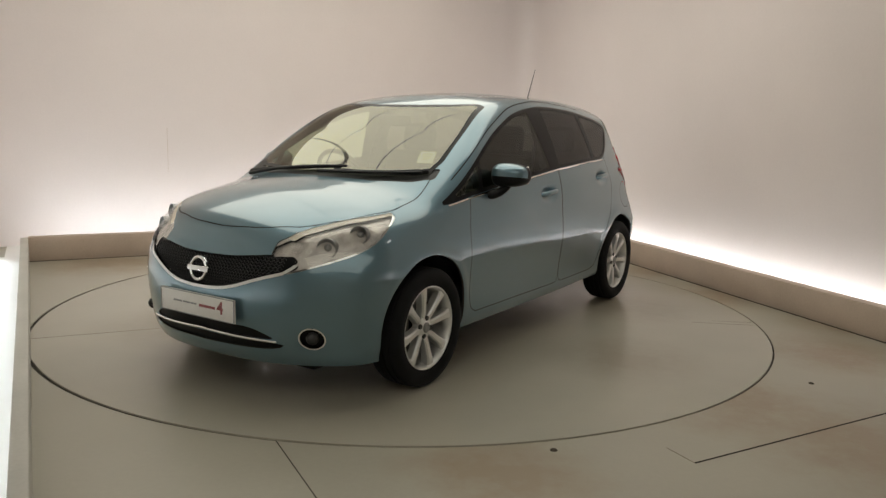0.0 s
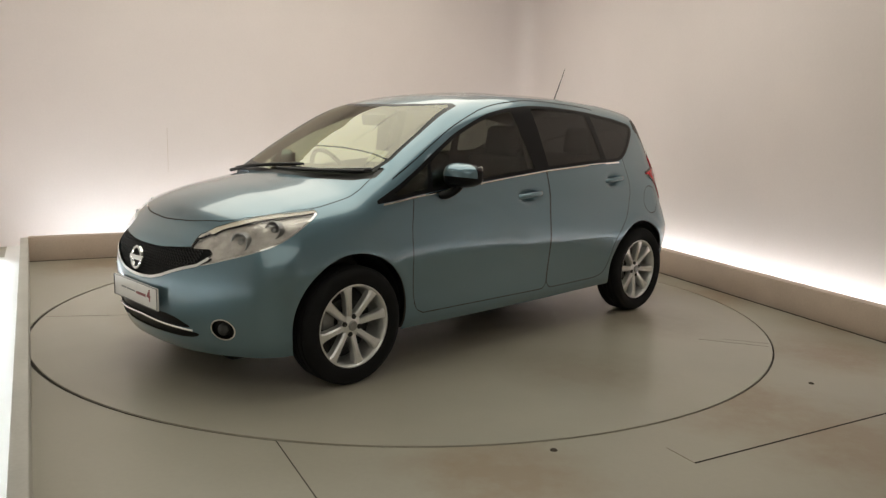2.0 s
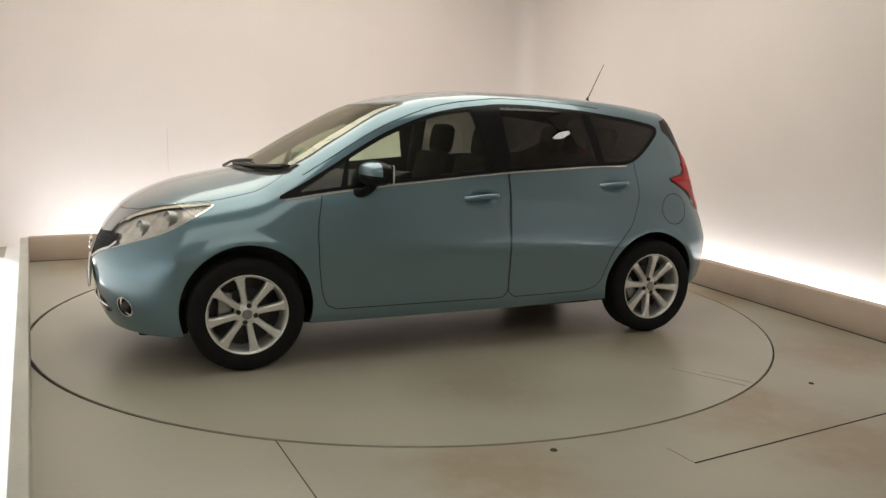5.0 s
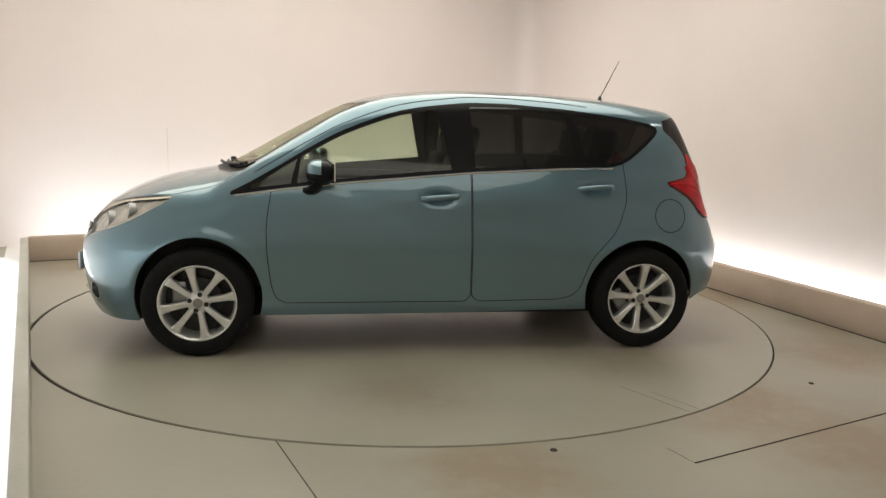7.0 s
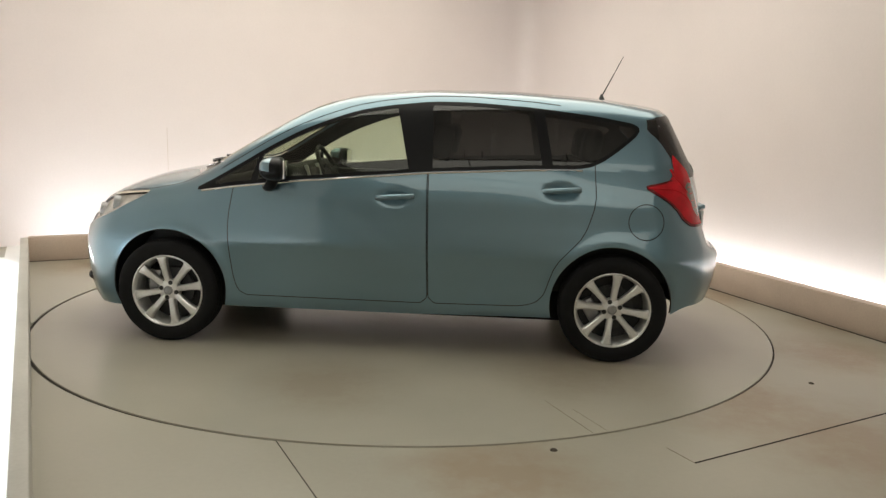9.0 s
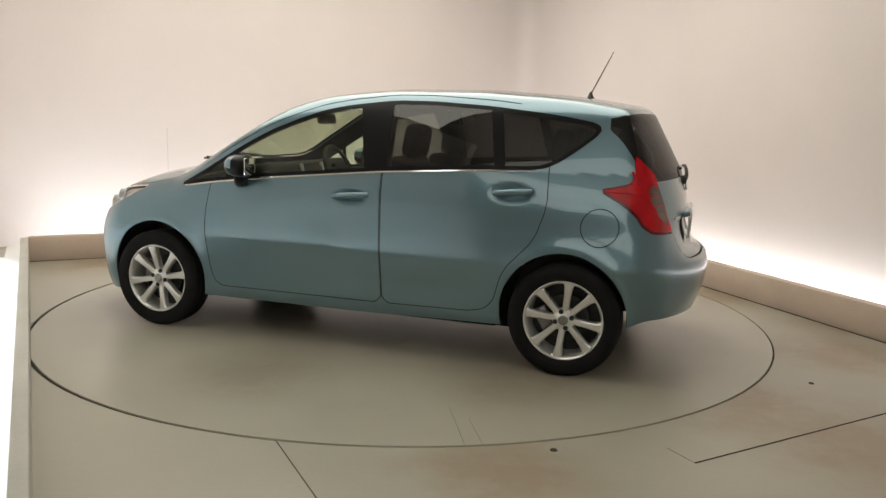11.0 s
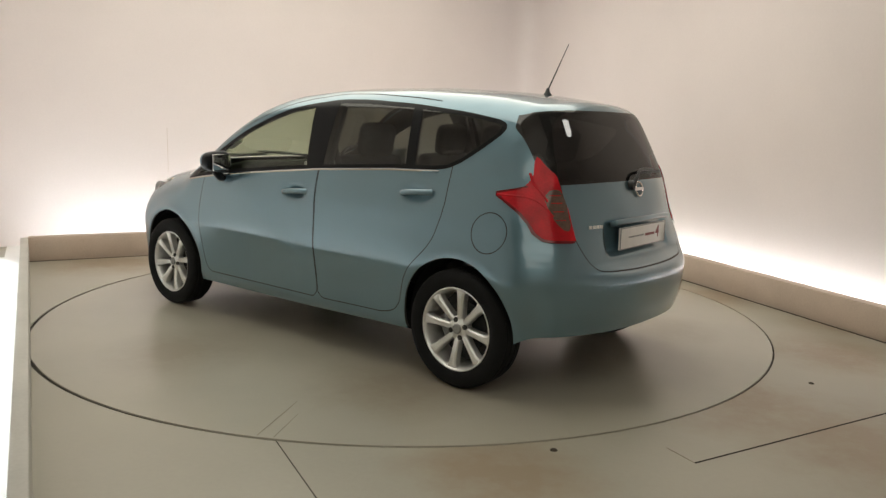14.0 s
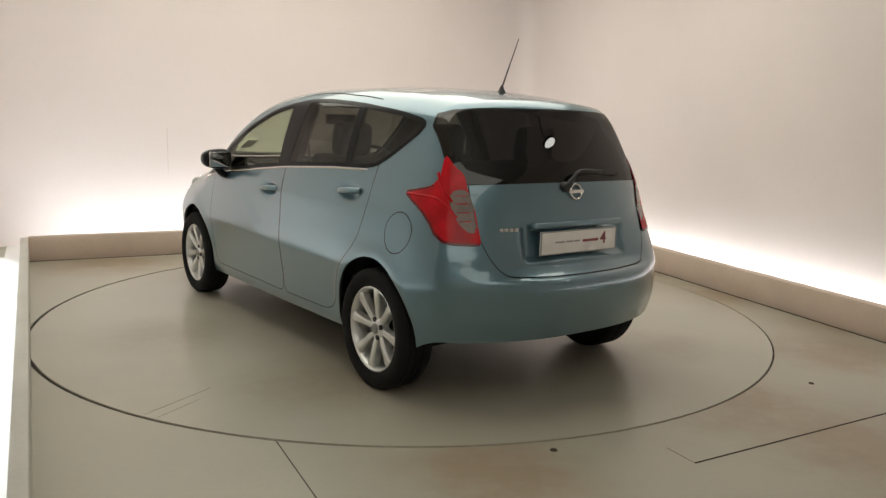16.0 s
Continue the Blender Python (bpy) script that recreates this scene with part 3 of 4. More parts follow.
class Skin:
    """Half of the body (y >= 0) as polygons that can be cut along lines and sorted into panels."""

    def __init__(self):
        X = np.linspace(-2.02, 2.08, 196)
        zlo = -0.15
        verts, polys = [], []

        def grid(P):
            n, m = P.shape[:2]
            base = len(verts)
            verts.extend(P.reshape(-1, 3).tolist())
            for i in range(n - 1):
                for j in range(m - 1):
                    a = base + i * m + j
                    polys.append([a, a + 1, a + m + 1, a + m])
        zt = BOX_TOP(X)
        v = np.linspace(0, 1, 76)
        yt = 0.62 + 0.16 * step(0.2, 1.3, X)
        P = np.zeros((len(X), len(v), 3))
        P[:, :, 0] = X[:, None]
        P[:, :, 2] = zlo + (zt[:, None] - zlo) * v
        P[:, :, 1] = 0.85 + (yt[:, None] - 0.85) * step(0.64, 1.0, v)
        grid(P)
        w = np.linspace(1, 0, 36)
        P = np.zeros((len(X), len(w), 3))
        P[:, :, 0], P[:, :, 1], P[:, :, 2] = X[:, None], yt[:, None] * w, zt[:, None] + 0 * w
        grid(P)
        for xe, k, rev in ((2.08, -1, False), (-2.02, 0, True)):
            Y = np.linspace(0, 1, 40)
            P = np.zeros((len(Y), len(v), 3))
            P[:, :, 0] = xe
            P[:, :, 2] = zlo + (zt[k] - zlo) * v
            P[:, :, 1] = Y[:, None] * (0.85 + (yt[k] - 0.85) * step(0.64, 1.0, v))
            grid(P if rev else P[::-1])
        self.v = np.array(verts)
        # weld the seams of the four grids
        key, remap, keep = {}, [], []
        for i, q in enumerate(np.round(self.v, 5).tolist()):
            q = tuple(q)
            if q not in key:
                key[q] = len(keep)
                keep.append(i)
            remap.append(key[q])
        self.v = on_skin(self.v[keep])
        self.v[np.abs(self.v[:, 1]) < 1e-6, 1] = 0
        self.v = self.v.tolist()
        self.p = [[remap[i] for i in q] for q in polys]
        self.tag = ["body"] * len(self.p)

    def cut(self, dist, new_tag, among, where=None):
        """Polygons of the tags among, where dist < 0, become new_tag; those that cross are divided."""
        V = np.array(self.v)
        D = dist(V)
        ok = where(V) if where else np.ones(len(V), bool)
        edge = {}
        P, T = [], []
        for q, t in zip(self.p, self.tag):
            if t not in among or not all(ok[i] for i in q):
                P.append(q), T.append(t)
                continue
            s = [D[i] < 0 for i in q]
            if all(s):
                P.append(q), T.append(new_tag)
            elif not any(s):
                P.append(q), T.append(t)
            else:
                a, b = [], []
                for k in range(len(q)):
                    i, j = q[k], q[(k + 1) % len(q)]
                    (a if s[k] else b).append(i)
                    if s[k] != s[(k + 1) % len(q)]:
                        e = (min(i, j), max(i, j))
                        if e not in edge:
                            f = D[e[0]] / (D[e[0]] - D[e[1]])
                            f = min(max(f, 0.02), 0.98)
                            edge[e] = len(self.v)
                            self.v.append([self.v[e[0]][c] * (1 - f) + self.v[e[1]][c] * f for c in range(3)])
                        a.append(edge[e]), b.append(edge[e])
                if len(a) > 2:
                    P.append(a), T.append(new_tag)
                if len(b) > 2:
                    P.append(b), T.append(t)
        self.p, self.tag = P, T

    def panel(self, dist, name, among, where=None, gap=0.005):
        """A panel with a shut line round it."""
        self.cut(lambda V: dist(V) - gap / 2, "gap", among, where)
        self.cut(lambda V: dist(V) + gap / 2, name, ("gap",), where)
        # keep only this panel's own line as a gap
        self.tag = ["shut" if t == "gap" else t for t in self.tag]

    def mesh(self, name, tags, material, halves="both", lift=0.0, flip=False):
        """The polygons of those tags as a mesh, for one half or both."""
        ids = {}
        V, F = [], []
        for q, t in zip(self.p, self.tag):
            if t in tags:
                F.append([ids.setdefault(i, len(ids)) for i in q])
        order = sorted(ids, key=ids.get)
        P = np.array([self.v[i] for i in order])
        G = body_grad(P)
        P = P - (body_field(P) / np.maximum((G * G).sum(1), 0.2))[:, None] * G * (np.abs(P[:, 1]) > 1e-6)[:, None]
        G = body_grad(P)
        N = G / np.linalg.norm(G, axis=1)[:, None]
        N[P[:, 1] < 1e-6, 1] = 0
        P = P + N * lift
        verts, faces, norms = [], [], []
        for s in ((1, -1) if halves == "both" else (halves,)):
            base = len(verts)
            verts += (P * [1, s, 1]).tolist()
            norms += (N * [1, s, 1]).tolist()
            faces += [[base + i for i in (f if s > 0 else f[::-1])] for f in F]
        if halves == "both":
            key, remap, kv, kn = {}, [], [], []
            for q, nn in zip(verts, norms):
                c = tuple(round(x, 5) for x in q)
                if c not in key:
                    key[c] = len(kv)
                    kv.append(q), kn.append(nn)
                remap.append(key[c])
            faces = [[remap[i] for i in f] for f in faces]
            verts, norms = kv, kn
        me = bpy.data.meshes.new(name)
        me.from_pydata(verts, [], faces)
        me.validate()
        me.update()
        # faces turn outward
        if sum(Vector(norms[p.vertices[0]]).dot(p.normal) for p in me.polygons) < 0:
            me.flip_normals()
        me.shade_smooth()
        me.normals_split_custom_set_from_vertices([Vector(n) for n in norms])
        me.materials.append(material)
        return me


def polygon(points, axes, rounds=2):
    """Signed distance to an outline with eased corners, over two of the car's axes."""
    Q = np.array(points, float)
    for k in range(rounds):
        L = np.roll(Q, 1, 0)
        R = np.roll(Q, -1, 0)
        reach = 0.035 if k == 0 else 0.012
        def near(A):
            d = A - Q
            n = np.linalg.norm(d, axis=1)
            return Q + d * (np.minimum(reach, 0.3 * n) / n)[:, None]
        Q = np.stack([near(L), near(R)], 1).reshape(-1, 2)

    def f(V):
        p = V[:, axes] if axes[0] != 1 else np.stack([np.abs(V[:, 1]), V[:, axes[1]]], 1)
        d = np.full(len(p), 1e9)
        inside = np.zeros(len(p), bool)
        for a, b in zip(Q, np.roll(Q, -1, 0)):
            e, w = b - a, p - a
            t = np.clip((w @ e) / max(e @ e, 1e-12), 0, 1)
            d = np.minimum(d, ((w - t[:, None] * e) ** 2).sum(1))
            c = (a[1] > p[:, 1]) != (b[1] > p[:, 1])
            with np.errstate(divide="ignore", invalid="ignore"):
                inside ^= c & (p[:, 0] < (b[0] - a[0]) * (p[:, 1] - a[1]) / (b[1] - a[1]) + a[0])
        return np.where(inside, -1, 1) * np.sqrt(d)
    return f


def circle(cx, cy, r, axes):
    return lambda V: np.hypot(V[:, axes[0]] - cx, V[:, axes[1]] - cy) - r


XZ, YZ, XY = [0, 2], [1, 2], [0, 1]


def cut_skin():
    s = Skin()
    side = lambda V: V[:, 1] > 0.40
    front = lambda V: V[:, 0] > 1.3
    rear = lambda V: V[:, 0] < -1.38
    B = ("body",)
    s.cut(circle(1.295, 0.33, 0.347, XZ), "hole", B, lambda V: V[:, 1] > 0.55)
    s.cut(circle(-1.287, 0.325, 0.342, XZ), "hole", B, lambda V: V[:, 1] > 0.55)
    s.cut(lambda V: V[:, 2] - (0.225 + 0.015 * step(0, -1, V[:, 0]) - 0.030 * step(1.42, 1.6, V[:, 0]) + 0.09 * step(-1.5, -1.75, V[:, 0])), "hole", B)
    # side glazing
    dlo = polygon([(1.16, 0.900), (0.889, 0.942), (0.521, 0.986), (-0.23, 1.053), (-0.79, 1.084), (-1.105, 1.090), (-1.19, 1.115), (-1.30, 1.19),
                   (-1.43, 1.30), (-1.41, 1.345), (-1.18, 1.385), (-0.82, 1.425), (-0.47, 1.447), (-0.236, 1.448), (0.03, 1.418), (0.195, 1.386),
                   (0.36, 1.33), (0.52, 1.265), (0.68, 1.178), (0.836, 1.082), (0.993, 0.988)], XZ, 1)
    s.cut(dlo, "dlo", B, lambda V: (V[:, 1] > 0.35) & (V[:, 2] > 0.8))
    s.cut(lambda V: dlo(V) + 0.020, "glazing", ("dlo",))
    G = ("glazing",)
    s.cut(polygon([(1.20, 0.90), (0.80, 0.945), (0.74, 1.16), (0.85, 1.12)], XZ, 0), "quarter_glass", G)
    s.cut(polygon([(0.76, 0.94), (0.72, 1.20), (0.50, 1.34), (0.10, 1.48), (-0.02, 1.48), (-0.135, 1.0), (0.30, 0.99)], XZ, 1), "front_glass", G)
    s.cut(polygon([(-0.26, 1.0), (-0.235, 1.5), (-0.80, 1.5), (-0.885, 1.05)], XZ, 0), "rear_glass", G)
    s.cut(polygon([(-0.945, 1.05), (-0.86, 1.5), (-1.5, 1.5), (-1.5, 1.05)], XZ, 0), "rear_quarter_glass", G)
    # windscreen, cowl
    screen = polygon([(1.205, -0.2), (1.205, 0.1), (1.165, 0.35), (1.09, 0.56), (1.04, 0.625), (0.93, 0.642), (0.60, 0.600), (0.36, 0.556), (0.335, 0.50), (0.42, 0.35), (0.465, 0.15), (0.475, -0.2)], XY, 0)
    s.cut(screen, "windscreen", B, lambda V: V[:, 2] > 0.92)
    s.cut(lambda V: -(screen(V) + 0.026 + 0.012 * step(0.75, 0.45, V[:, 0])), "screen_border", ("windscreen",), lambda V: V[:, 0] < 1.19)
    s.cut(polygon([(1.262, -0.2), (1.262, 0.1), (1.222, 0.36), (1.14, 0.57), (1.06, 0.67), (0.98, 0.66), (1.07, 0.52), (1.12, 0.3), (1.16, -0.2)], XY, 0),
          "cowl", B, lambda V: V[:, 2] > 0.90)
    # lamps
    boom = polygon([(-1.425, 1.003), (-1.54, 1.022), (-1.622, 1.048), (-1.597, 1.198), (-1.64, 1.145), (-1.69, 1.10), (-1.735, 1.055), (-1.80, 0.93), (-1.87, 0.776),
                    (-1.775, 0.776), (-1.69, 0.792), (-1.62, 0.893), (-1.52, 0.958)], XZ, 1)
    s.cut(lambda V: np.maximum(boom(V), 0.556 + 0.02 * step(0.9, 1.05, V[:, 2]) - V[:, 1]), "tail_lamp", B, lambda V: (V[:, 1] > 0.3) & (V[:, 0] < -1.2))
    s.cut(lambda V: np.maximum(-(boom(V) + 0.011), V[:, 2] - 1.04), "tail_lamp_low", ("tail_lamp",), lambda V: V[:, 0] < -1.2)
    s.cut(polygon([(0.562, 1.03), (0.648, 1.02), (0.652, 0.93), (0.622, 0.84), (0.562, 0.825)], YZ, 1), "reverse_lamp", ("tail_lamp", "tail_lamp_low"), lambda V: V[:, 0] < -1.5)
    s.cut(polygon([(-0.2, 1.058), (0.3, 1.056), (0.622, 1.046), (0.625, 1.13), (0.614, 1.226), (0.595, 1.33), (0.560, 1.388), (0.40, 1.404), (-0.2, 1.410)], YZ, 1),
          "tail_window", B, lambda V: V[:, 0] < -1.45)
    # grille
    grille = polygon([(-0.2, 0.685), (0.14, 0.688), (0.37, 0.711), (0.505, 0.718), (0.488, 0.650), (0.351, 0.612), (0.20, 0.558), (0.08, 0.542), (-0.2, 0.540)], YZ, 1)
    s.cut(grille, "grille", B, front)
    s.cut(lambda V: np.where(V[:, 2] < 0.68, grille(V) - 0.014, 1), "grille_rim", B, front)
    wedge = polygon([(1.412, 0.894), (1.66, 0.871), (1.815, 0.824), (1.90, 0.765), (1.975, 0.712), (1.975, 0.62), (1.938, 0.640), (1.839, 0.683), (1.686, 0.741), (1.517, 0.832)], XZ, 1)
    s.cut(lambda V: np.maximum(wedge(V), 0.37 + 0.10 * step(0.72, 0.65, V[:, 2]) - V[:, 1]), "head_lamp", B, front)
    brow = curve([1.41, 1.66, 1.815, 1.90, 1.96], [0.885, 0.857, 0.808, 0.748, 0.69])
    s.cut(lambda V: -(wedge(V) + 0.006), "lamp_edge", ("head_lamp",), front)
    s.cut(lambda V: np.maximum(brow(V[:, 0]) - V[:, 2], V[:, 0] - 1.87), "lamp_guide", ("head_lamp", "lamp_edge"), front)
    # intakes, fog lamp
    s.cut(polygon([(-0.2, 0.382), (0.30, 0.376), (0.38, 0.345), (0.425, 0.325), (0.38, 0.321), (-0.2, 0.334)], YZ, 1), "intake", B, front)
    s.cut(polygon([(-0.2, 0.318), (0.38, 0.307), (0.45, 0.303), (0.462, 0.290), (0.39, 0.272), (-0.2, 0.262)], YZ, 1), "intake", B, front)
    s.cut(circle(0.575, 0.335, 0.053, YZ), "fog_rim", B, front)
    s.cut(circle(0.575, 0.335, 0.0475, YZ), "fog_lamp", ("fog_rim",), front)
    # opening panels with shut lines
    s.panel(polygon([(1.893, -0.3), (1.893, 0.05), (1.872, 0.24), (1.80, 0.455), (1.655, 0.605), (1.445, 0.675), (1.20, 0.672), (1.06, 0.65), (0.9, 0.6), (0.9, -0.3)], XY, 1),
            "bonnet", B, lambda V: V[:, 2] > 0.74)
    s.panel(polygon([(0.886, 0.99), (0.924, 0.75), (0.92, 0.58), (0.897, 0.38), (0.855, 0.300), (-0.244, 0.298), (-0.225, 1.2), (0.5, 1.2)], XZ, 1),
            "front_door", B, lambda V: (V[:, 1] > 0.5) & (V[:, 2] < 1.2))
    s.panel(polygon([(-0.232, 1.2), (-0.25, 0.298), (-0.80, 0.305), (-0.90, 0.345), (-0.965, 0.556), (-1.124, 0.723), (-1.182, 0.903), (-1.165, 1.2)], XZ, 1),
            "rear_door", B, lambda V: (V[:, 1] > 0.5) & (V[:, 2] < 1.2))
    s.panel(circle(-1.462, 0.808, 0.098, XZ), "fuel_flap", B, lambda V: V[:, 1] > 0.5)
    s.panel(polygon([(-0.2, 1.2), (0.45, 1.2), (0.57, 1.08), (0.57, 0.93), (0.55, 0.76), (0.485, 0.650), (0.43, 0.634), (0.2, 0.630), (-0.2, 0.628)], YZ, 1),
            "tailgate", B, lambda V: V[:, 0] < -1.45)
    s.cut(polygon([(1.60, 0.15), (1.575, 0.55), (1.56, 0.70), (1.585, 0.77), (2.3, 0.70), (2.3, 0.15)], XZ, 0), "front_bumper", B, lambda V: (V[:, 0] > 1.4) & (V[:, 2] < 0.83))
    s.cut(polygon([(-1.63, 0.15), (-1.63, 0.60), (-1.66, 0.72), (-1.74, 0.775), (-2.3, 0.80), (-2.3, 0.15)], XZ, 0), "rear_bumper", B, lambda V: V[:, 0] < -1.5)
    # shut line of the door frames over the glazing
    bound = lambda V: np.maximum(1.02 - V[:, 2], -0.98 - V[:, 0])
    above = lambda V: (V[:, 1] > 0.45) & (V[:, 2] > 0.95)
    s.cut(lambda V: np.maximum(dlo(V) - 0.0365, bound(V)), "shut_line", B, above)
    s.cut(lambda V: dlo(V) - 0.0315, "door_frame", ("shut_line",), above)
    s.tag = ["shut" if t == "shut_line" else t for t in s.tag]
    # roof apart from the flanks
    s.cut(lambda V: np.maximum(np.maximum(1.30 - V[:, 2], np.abs(V[:, 1]) - 0.545), np.maximum(V[:, 0] - 0.46, -1.66 - V[:, 0])), "roof", B)
    return s


# ---------------------------------------------------------------- parts of the car
def wheel_meshes():
    """Meshes of one road wheel, its face toward +y, its axle at the origin."""
    out = {}
    out["tyre"] = (lathe([(0.212, 0.075), (0.225, 0.088), (0.262, 0.094), (0.288, 0.088), (0.298, 0.076), (0.3035, 0.066), (0.3035, 0.055), (0.298, 0.054), (0.298, 0.047), (0.304, 0.046),
                          (0.305, 0.018), (0.299, 0.017), (0.299, 0.009), (0.305, 0.008), (0.305, -0.02), (0.299, -0.021), (0.299, -0.03), (0.304, -0.031),
                          (0.302, -0.066), (0.288, -0.088), (0.255, -0.094), (0.215, -0.085)], 72), RUBBER, "black rubber tyre")
    out["rim"] = (lathe([(0.190, -0.07), (0.192, 0.03), (0.198, 0.062), (0.204, 0.074), (0.210, 0.080), (0.215, 0.079), (0.216, 0.070), (0.200, 0.02), (0.205, -0.08)], 72), ALLOY, "silver alloy rim")
    bm = bmesh.new()
    for i in range(8):
        t = bmesh.new()
        # a spoke that widens outward and is crowned, with a thin back
        prof = [(0.045, 0.0170, 0.052), (0.075, 0.0165, 0.060), (0.13, 0.0175, 0.068), (0.175, 0.0215, 0.074), (0.190, 0.0255, 0.0735), (0.203, 0.0360, 0.072)]
        rows = []
        for r, hw, y in prof:
            rows.append([t.verts.new((a, b, r)) for a, b in ((-hw, y - 0.045), (-hw, y - 0.008), (-hw * 0.6, y), (hw * 0.6, y), (hw, y - 0.008), (hw, y - 0.045))])
        for a, b in zip(rows, rows[1:]):
            for k in range(6):
                t.faces.new((a[k], a[(k + 1) % 6], b[(k + 1) % 6], b[k]))
        t.faces.new(rows[0])
        t.faces.new(rows[-1][::-1])
        bmesh.ops.recalc_face_normals(t, faces=t.faces)
        merge(bm, t, Matrix.Rotation(radians(45 + 90 * (i // 2) + (20.5 if i % 2 else -20.5)), 4, "Y"))
    out["spokes"] = (bm, ALLOY, "eight silver alloy spokes")
    out["hub"] = (lathe([(0.0, 0.064), (0.024, 0.063), (0.030, 0.058), (0.040, 0.056), (0.062, 0.050), (0.066, 0.02), (0.0, 0.02)], 32), ALLOY, "")
    out["hub_cap"] = (lathe([(0.0, 0.0695), (0.022, 0.0685), (0.027, 0.064), (0.027, 0.058)], 24), STEEL, "grey hub cap")
    for i in range(4):
        w = 2 * math.pi * i / 4
        bm = lathe([(0.0, 0.048), (0.012, 0.048), (0.0135, 0.045), (0.0135, 0.03)], 12)
        bmesh.ops.translate(bm, vec=(0.046 * math.cos(w), 0.012, 0.046 * math.sin(w)), verts=bm.verts)
        out["lug_nut_" + "abcd"[i]] = (bm, BLACK, "")
    out["brake_disc"] = (lathe([(0.05, -0.012), (0.128, -0.012), (0.128, -0.032), (0.05, -0.032)], 40), DARK_METAL, "dull steel brake disc")
    bm = bmesh.new()
    solid(bm, (0.075, 0.055, 0.13), Matrix.Translation((0.115, -0.02, 0.02)) @ pose(0, 0, 0, 0, 12, 0), 0.012)
    out["brake_caliper"] = (bm, STEEL, "")
    out["back_plate"] = (lathe([(0.0, -0.05), (0.19, -0.05), (0.19, -0.06), (0.0, -0.06)], 40), BLACK, "")
    return out


def seat(name, car, x, y, wide, label):
    """A car seat: base, back and head restraints."""
    s = link(name, None, car, label)
    bm = bmesh.new()
    solid(bm, (0.50, wide, 0.16), pose(x + 0.05, y, 0.52, 0, -8, 0), 0.05, 3)
    part("cushion", bm, INSIDE, s)
    bm = bmesh.new()
    solid(bm, (0.13, wide * 0.96, 0.60), pose(x - 0.29, y, 0.83, 0, -14, 0), 0.05, 3)
    part("seat_back", bm, INSIDE, s)
    n = 1 if wide < 0.7 else 2
    for k in range(n):
        yy = y if n == 1 else y + (k - 0.5) * 0.66
        bm = bmesh.new()
        solid(bm, (0.11, 0.26, 0.21), pose(x - 0.40, yy, 1.215, 0, -10, 0), 0.052, 4)
        hr = part("headrest", bm, INSIDE, s)
        for dy in (-0.06, 0.06):
            part("headrest_post", tube([(x - 0.37, yy + dy, 1.06), (x - 0.395, yy + dy, 1.16)], 0.007), STEEL, s)
    return s


def mirror(name, car, s):
    """A door mirror on the side s."""
    m = link(name, None, car)
    head = Vector((0.622, s * 0.892, 1.048))

    def shell(material, part_name, cuts, grow, label=""):
        bm = bmesh.new()
        bmesh.ops.create_uvsphere(bm, u_segments=32, v_segments=20, radius=1)
        for v in bm.verts:
            q = Vector([math.copysign(abs(k) ** 0.72, k) for k in v.co])
            t = 0.5 + 0.5 * q.y * s
            x = q.x * (0.100 if q.x > 0 else 0.045)
            v.co = Vector((x - 0.030 * t, q.y * 0.106, q.z * (0.076 - 0.018 * t) + 0.002 * t)) * grow
        for co, no in cuts:
            bmesh.ops.bisect_plane(bm, geom=bm.verts[:] + bm.edges[:] + bm.faces[:], plane_co=co, plane_no=no, clear_inner=True)
        bmesh.ops.translate(bm, vec=head, verts=bm.verts)
        return part(part_name, bm, material, m, label)
    shell(PAINT, "mirror_cap", [((0, 0, -0.010), (-0.10, 0, 1)), ((0.0, 0, 0), (1, 0, 0))], 1.0, "blue painted mirror cap")
    shell(GLOSS_BLACK, "mirror_housing", [], 0.982, "black mirror housing")
    bm = bmesh.new()
    solid(bm, (0.010, 0.145, 0.098), Matrix.Translation((head.x - 0.062, head.y, head.z)) @ pose(0, 0, 0, 0, 0, s * 8), 0.004)
    part("mirror_glass", bm, CHROME, m, "mirror glass")
    bm = tube(spline([(0.70, s * 0.755, 0.945), (0.69, s * 0.79, 0.938), (0.67, s * 0.825, 0.945), (0.645, s * 0.865, 0.975), (0.63, s * 0.885, 1.01)]), 0.038, 12, 0.85, 0.7)
    part("mirror_arm", bm, GLOSS_BLACK, m, "black mirror foot")
    return m


def door_handle(parent, x, z, s, rise):
    """A bow handle in its recess, on the side s."""
    q = np.array([[x, 0.9, z]])
    for _ in range(12):
        q[:, 1] -= body_field(q)
    y0 = q[0, 1] + 0.024
    bm = bmesh.new()
    pts = []
    for i in range(17):
        t = i / 16 * 2 - 1
        pts.append((x - 0.105 * t, s * (y0 - 0.012 + 0.026 * (1 - abs(t) ** 4.0)), z + rise * t + 0.004 * (1 - t * t)))
    bm = tube(pts, 0.0135, 12, 1.0, 1.15)
    h = part("handle", bm, PAINT, parent, "blue painted bow handle")
    return h


def letters(name, text, size, parent, m, material, depth=0.0015, bold=0.0):
    cu = bpy.data.curves.new(name, "FONT")
    cu.body, cu.size, cu.extrude, cu.offset = text, size, depth, bold
    cu.align_x, cu.align_y = "CENTER", "CENTER"
    ob = bpy.data.objects.new("tmp_text", cu)
    scene.collection.objects.link(ob)
    dg = bpy.context.evaluated_depsgraph_get()
    me = bpy.data.meshes.new_from_object(ob.evaluated_get(dg))
    bpy.data.objects.remove(ob)
    me.name = name
    me.transform(m)
    me.materials.clear()
    me.materials.append(material)
    return link(name, me, parent)


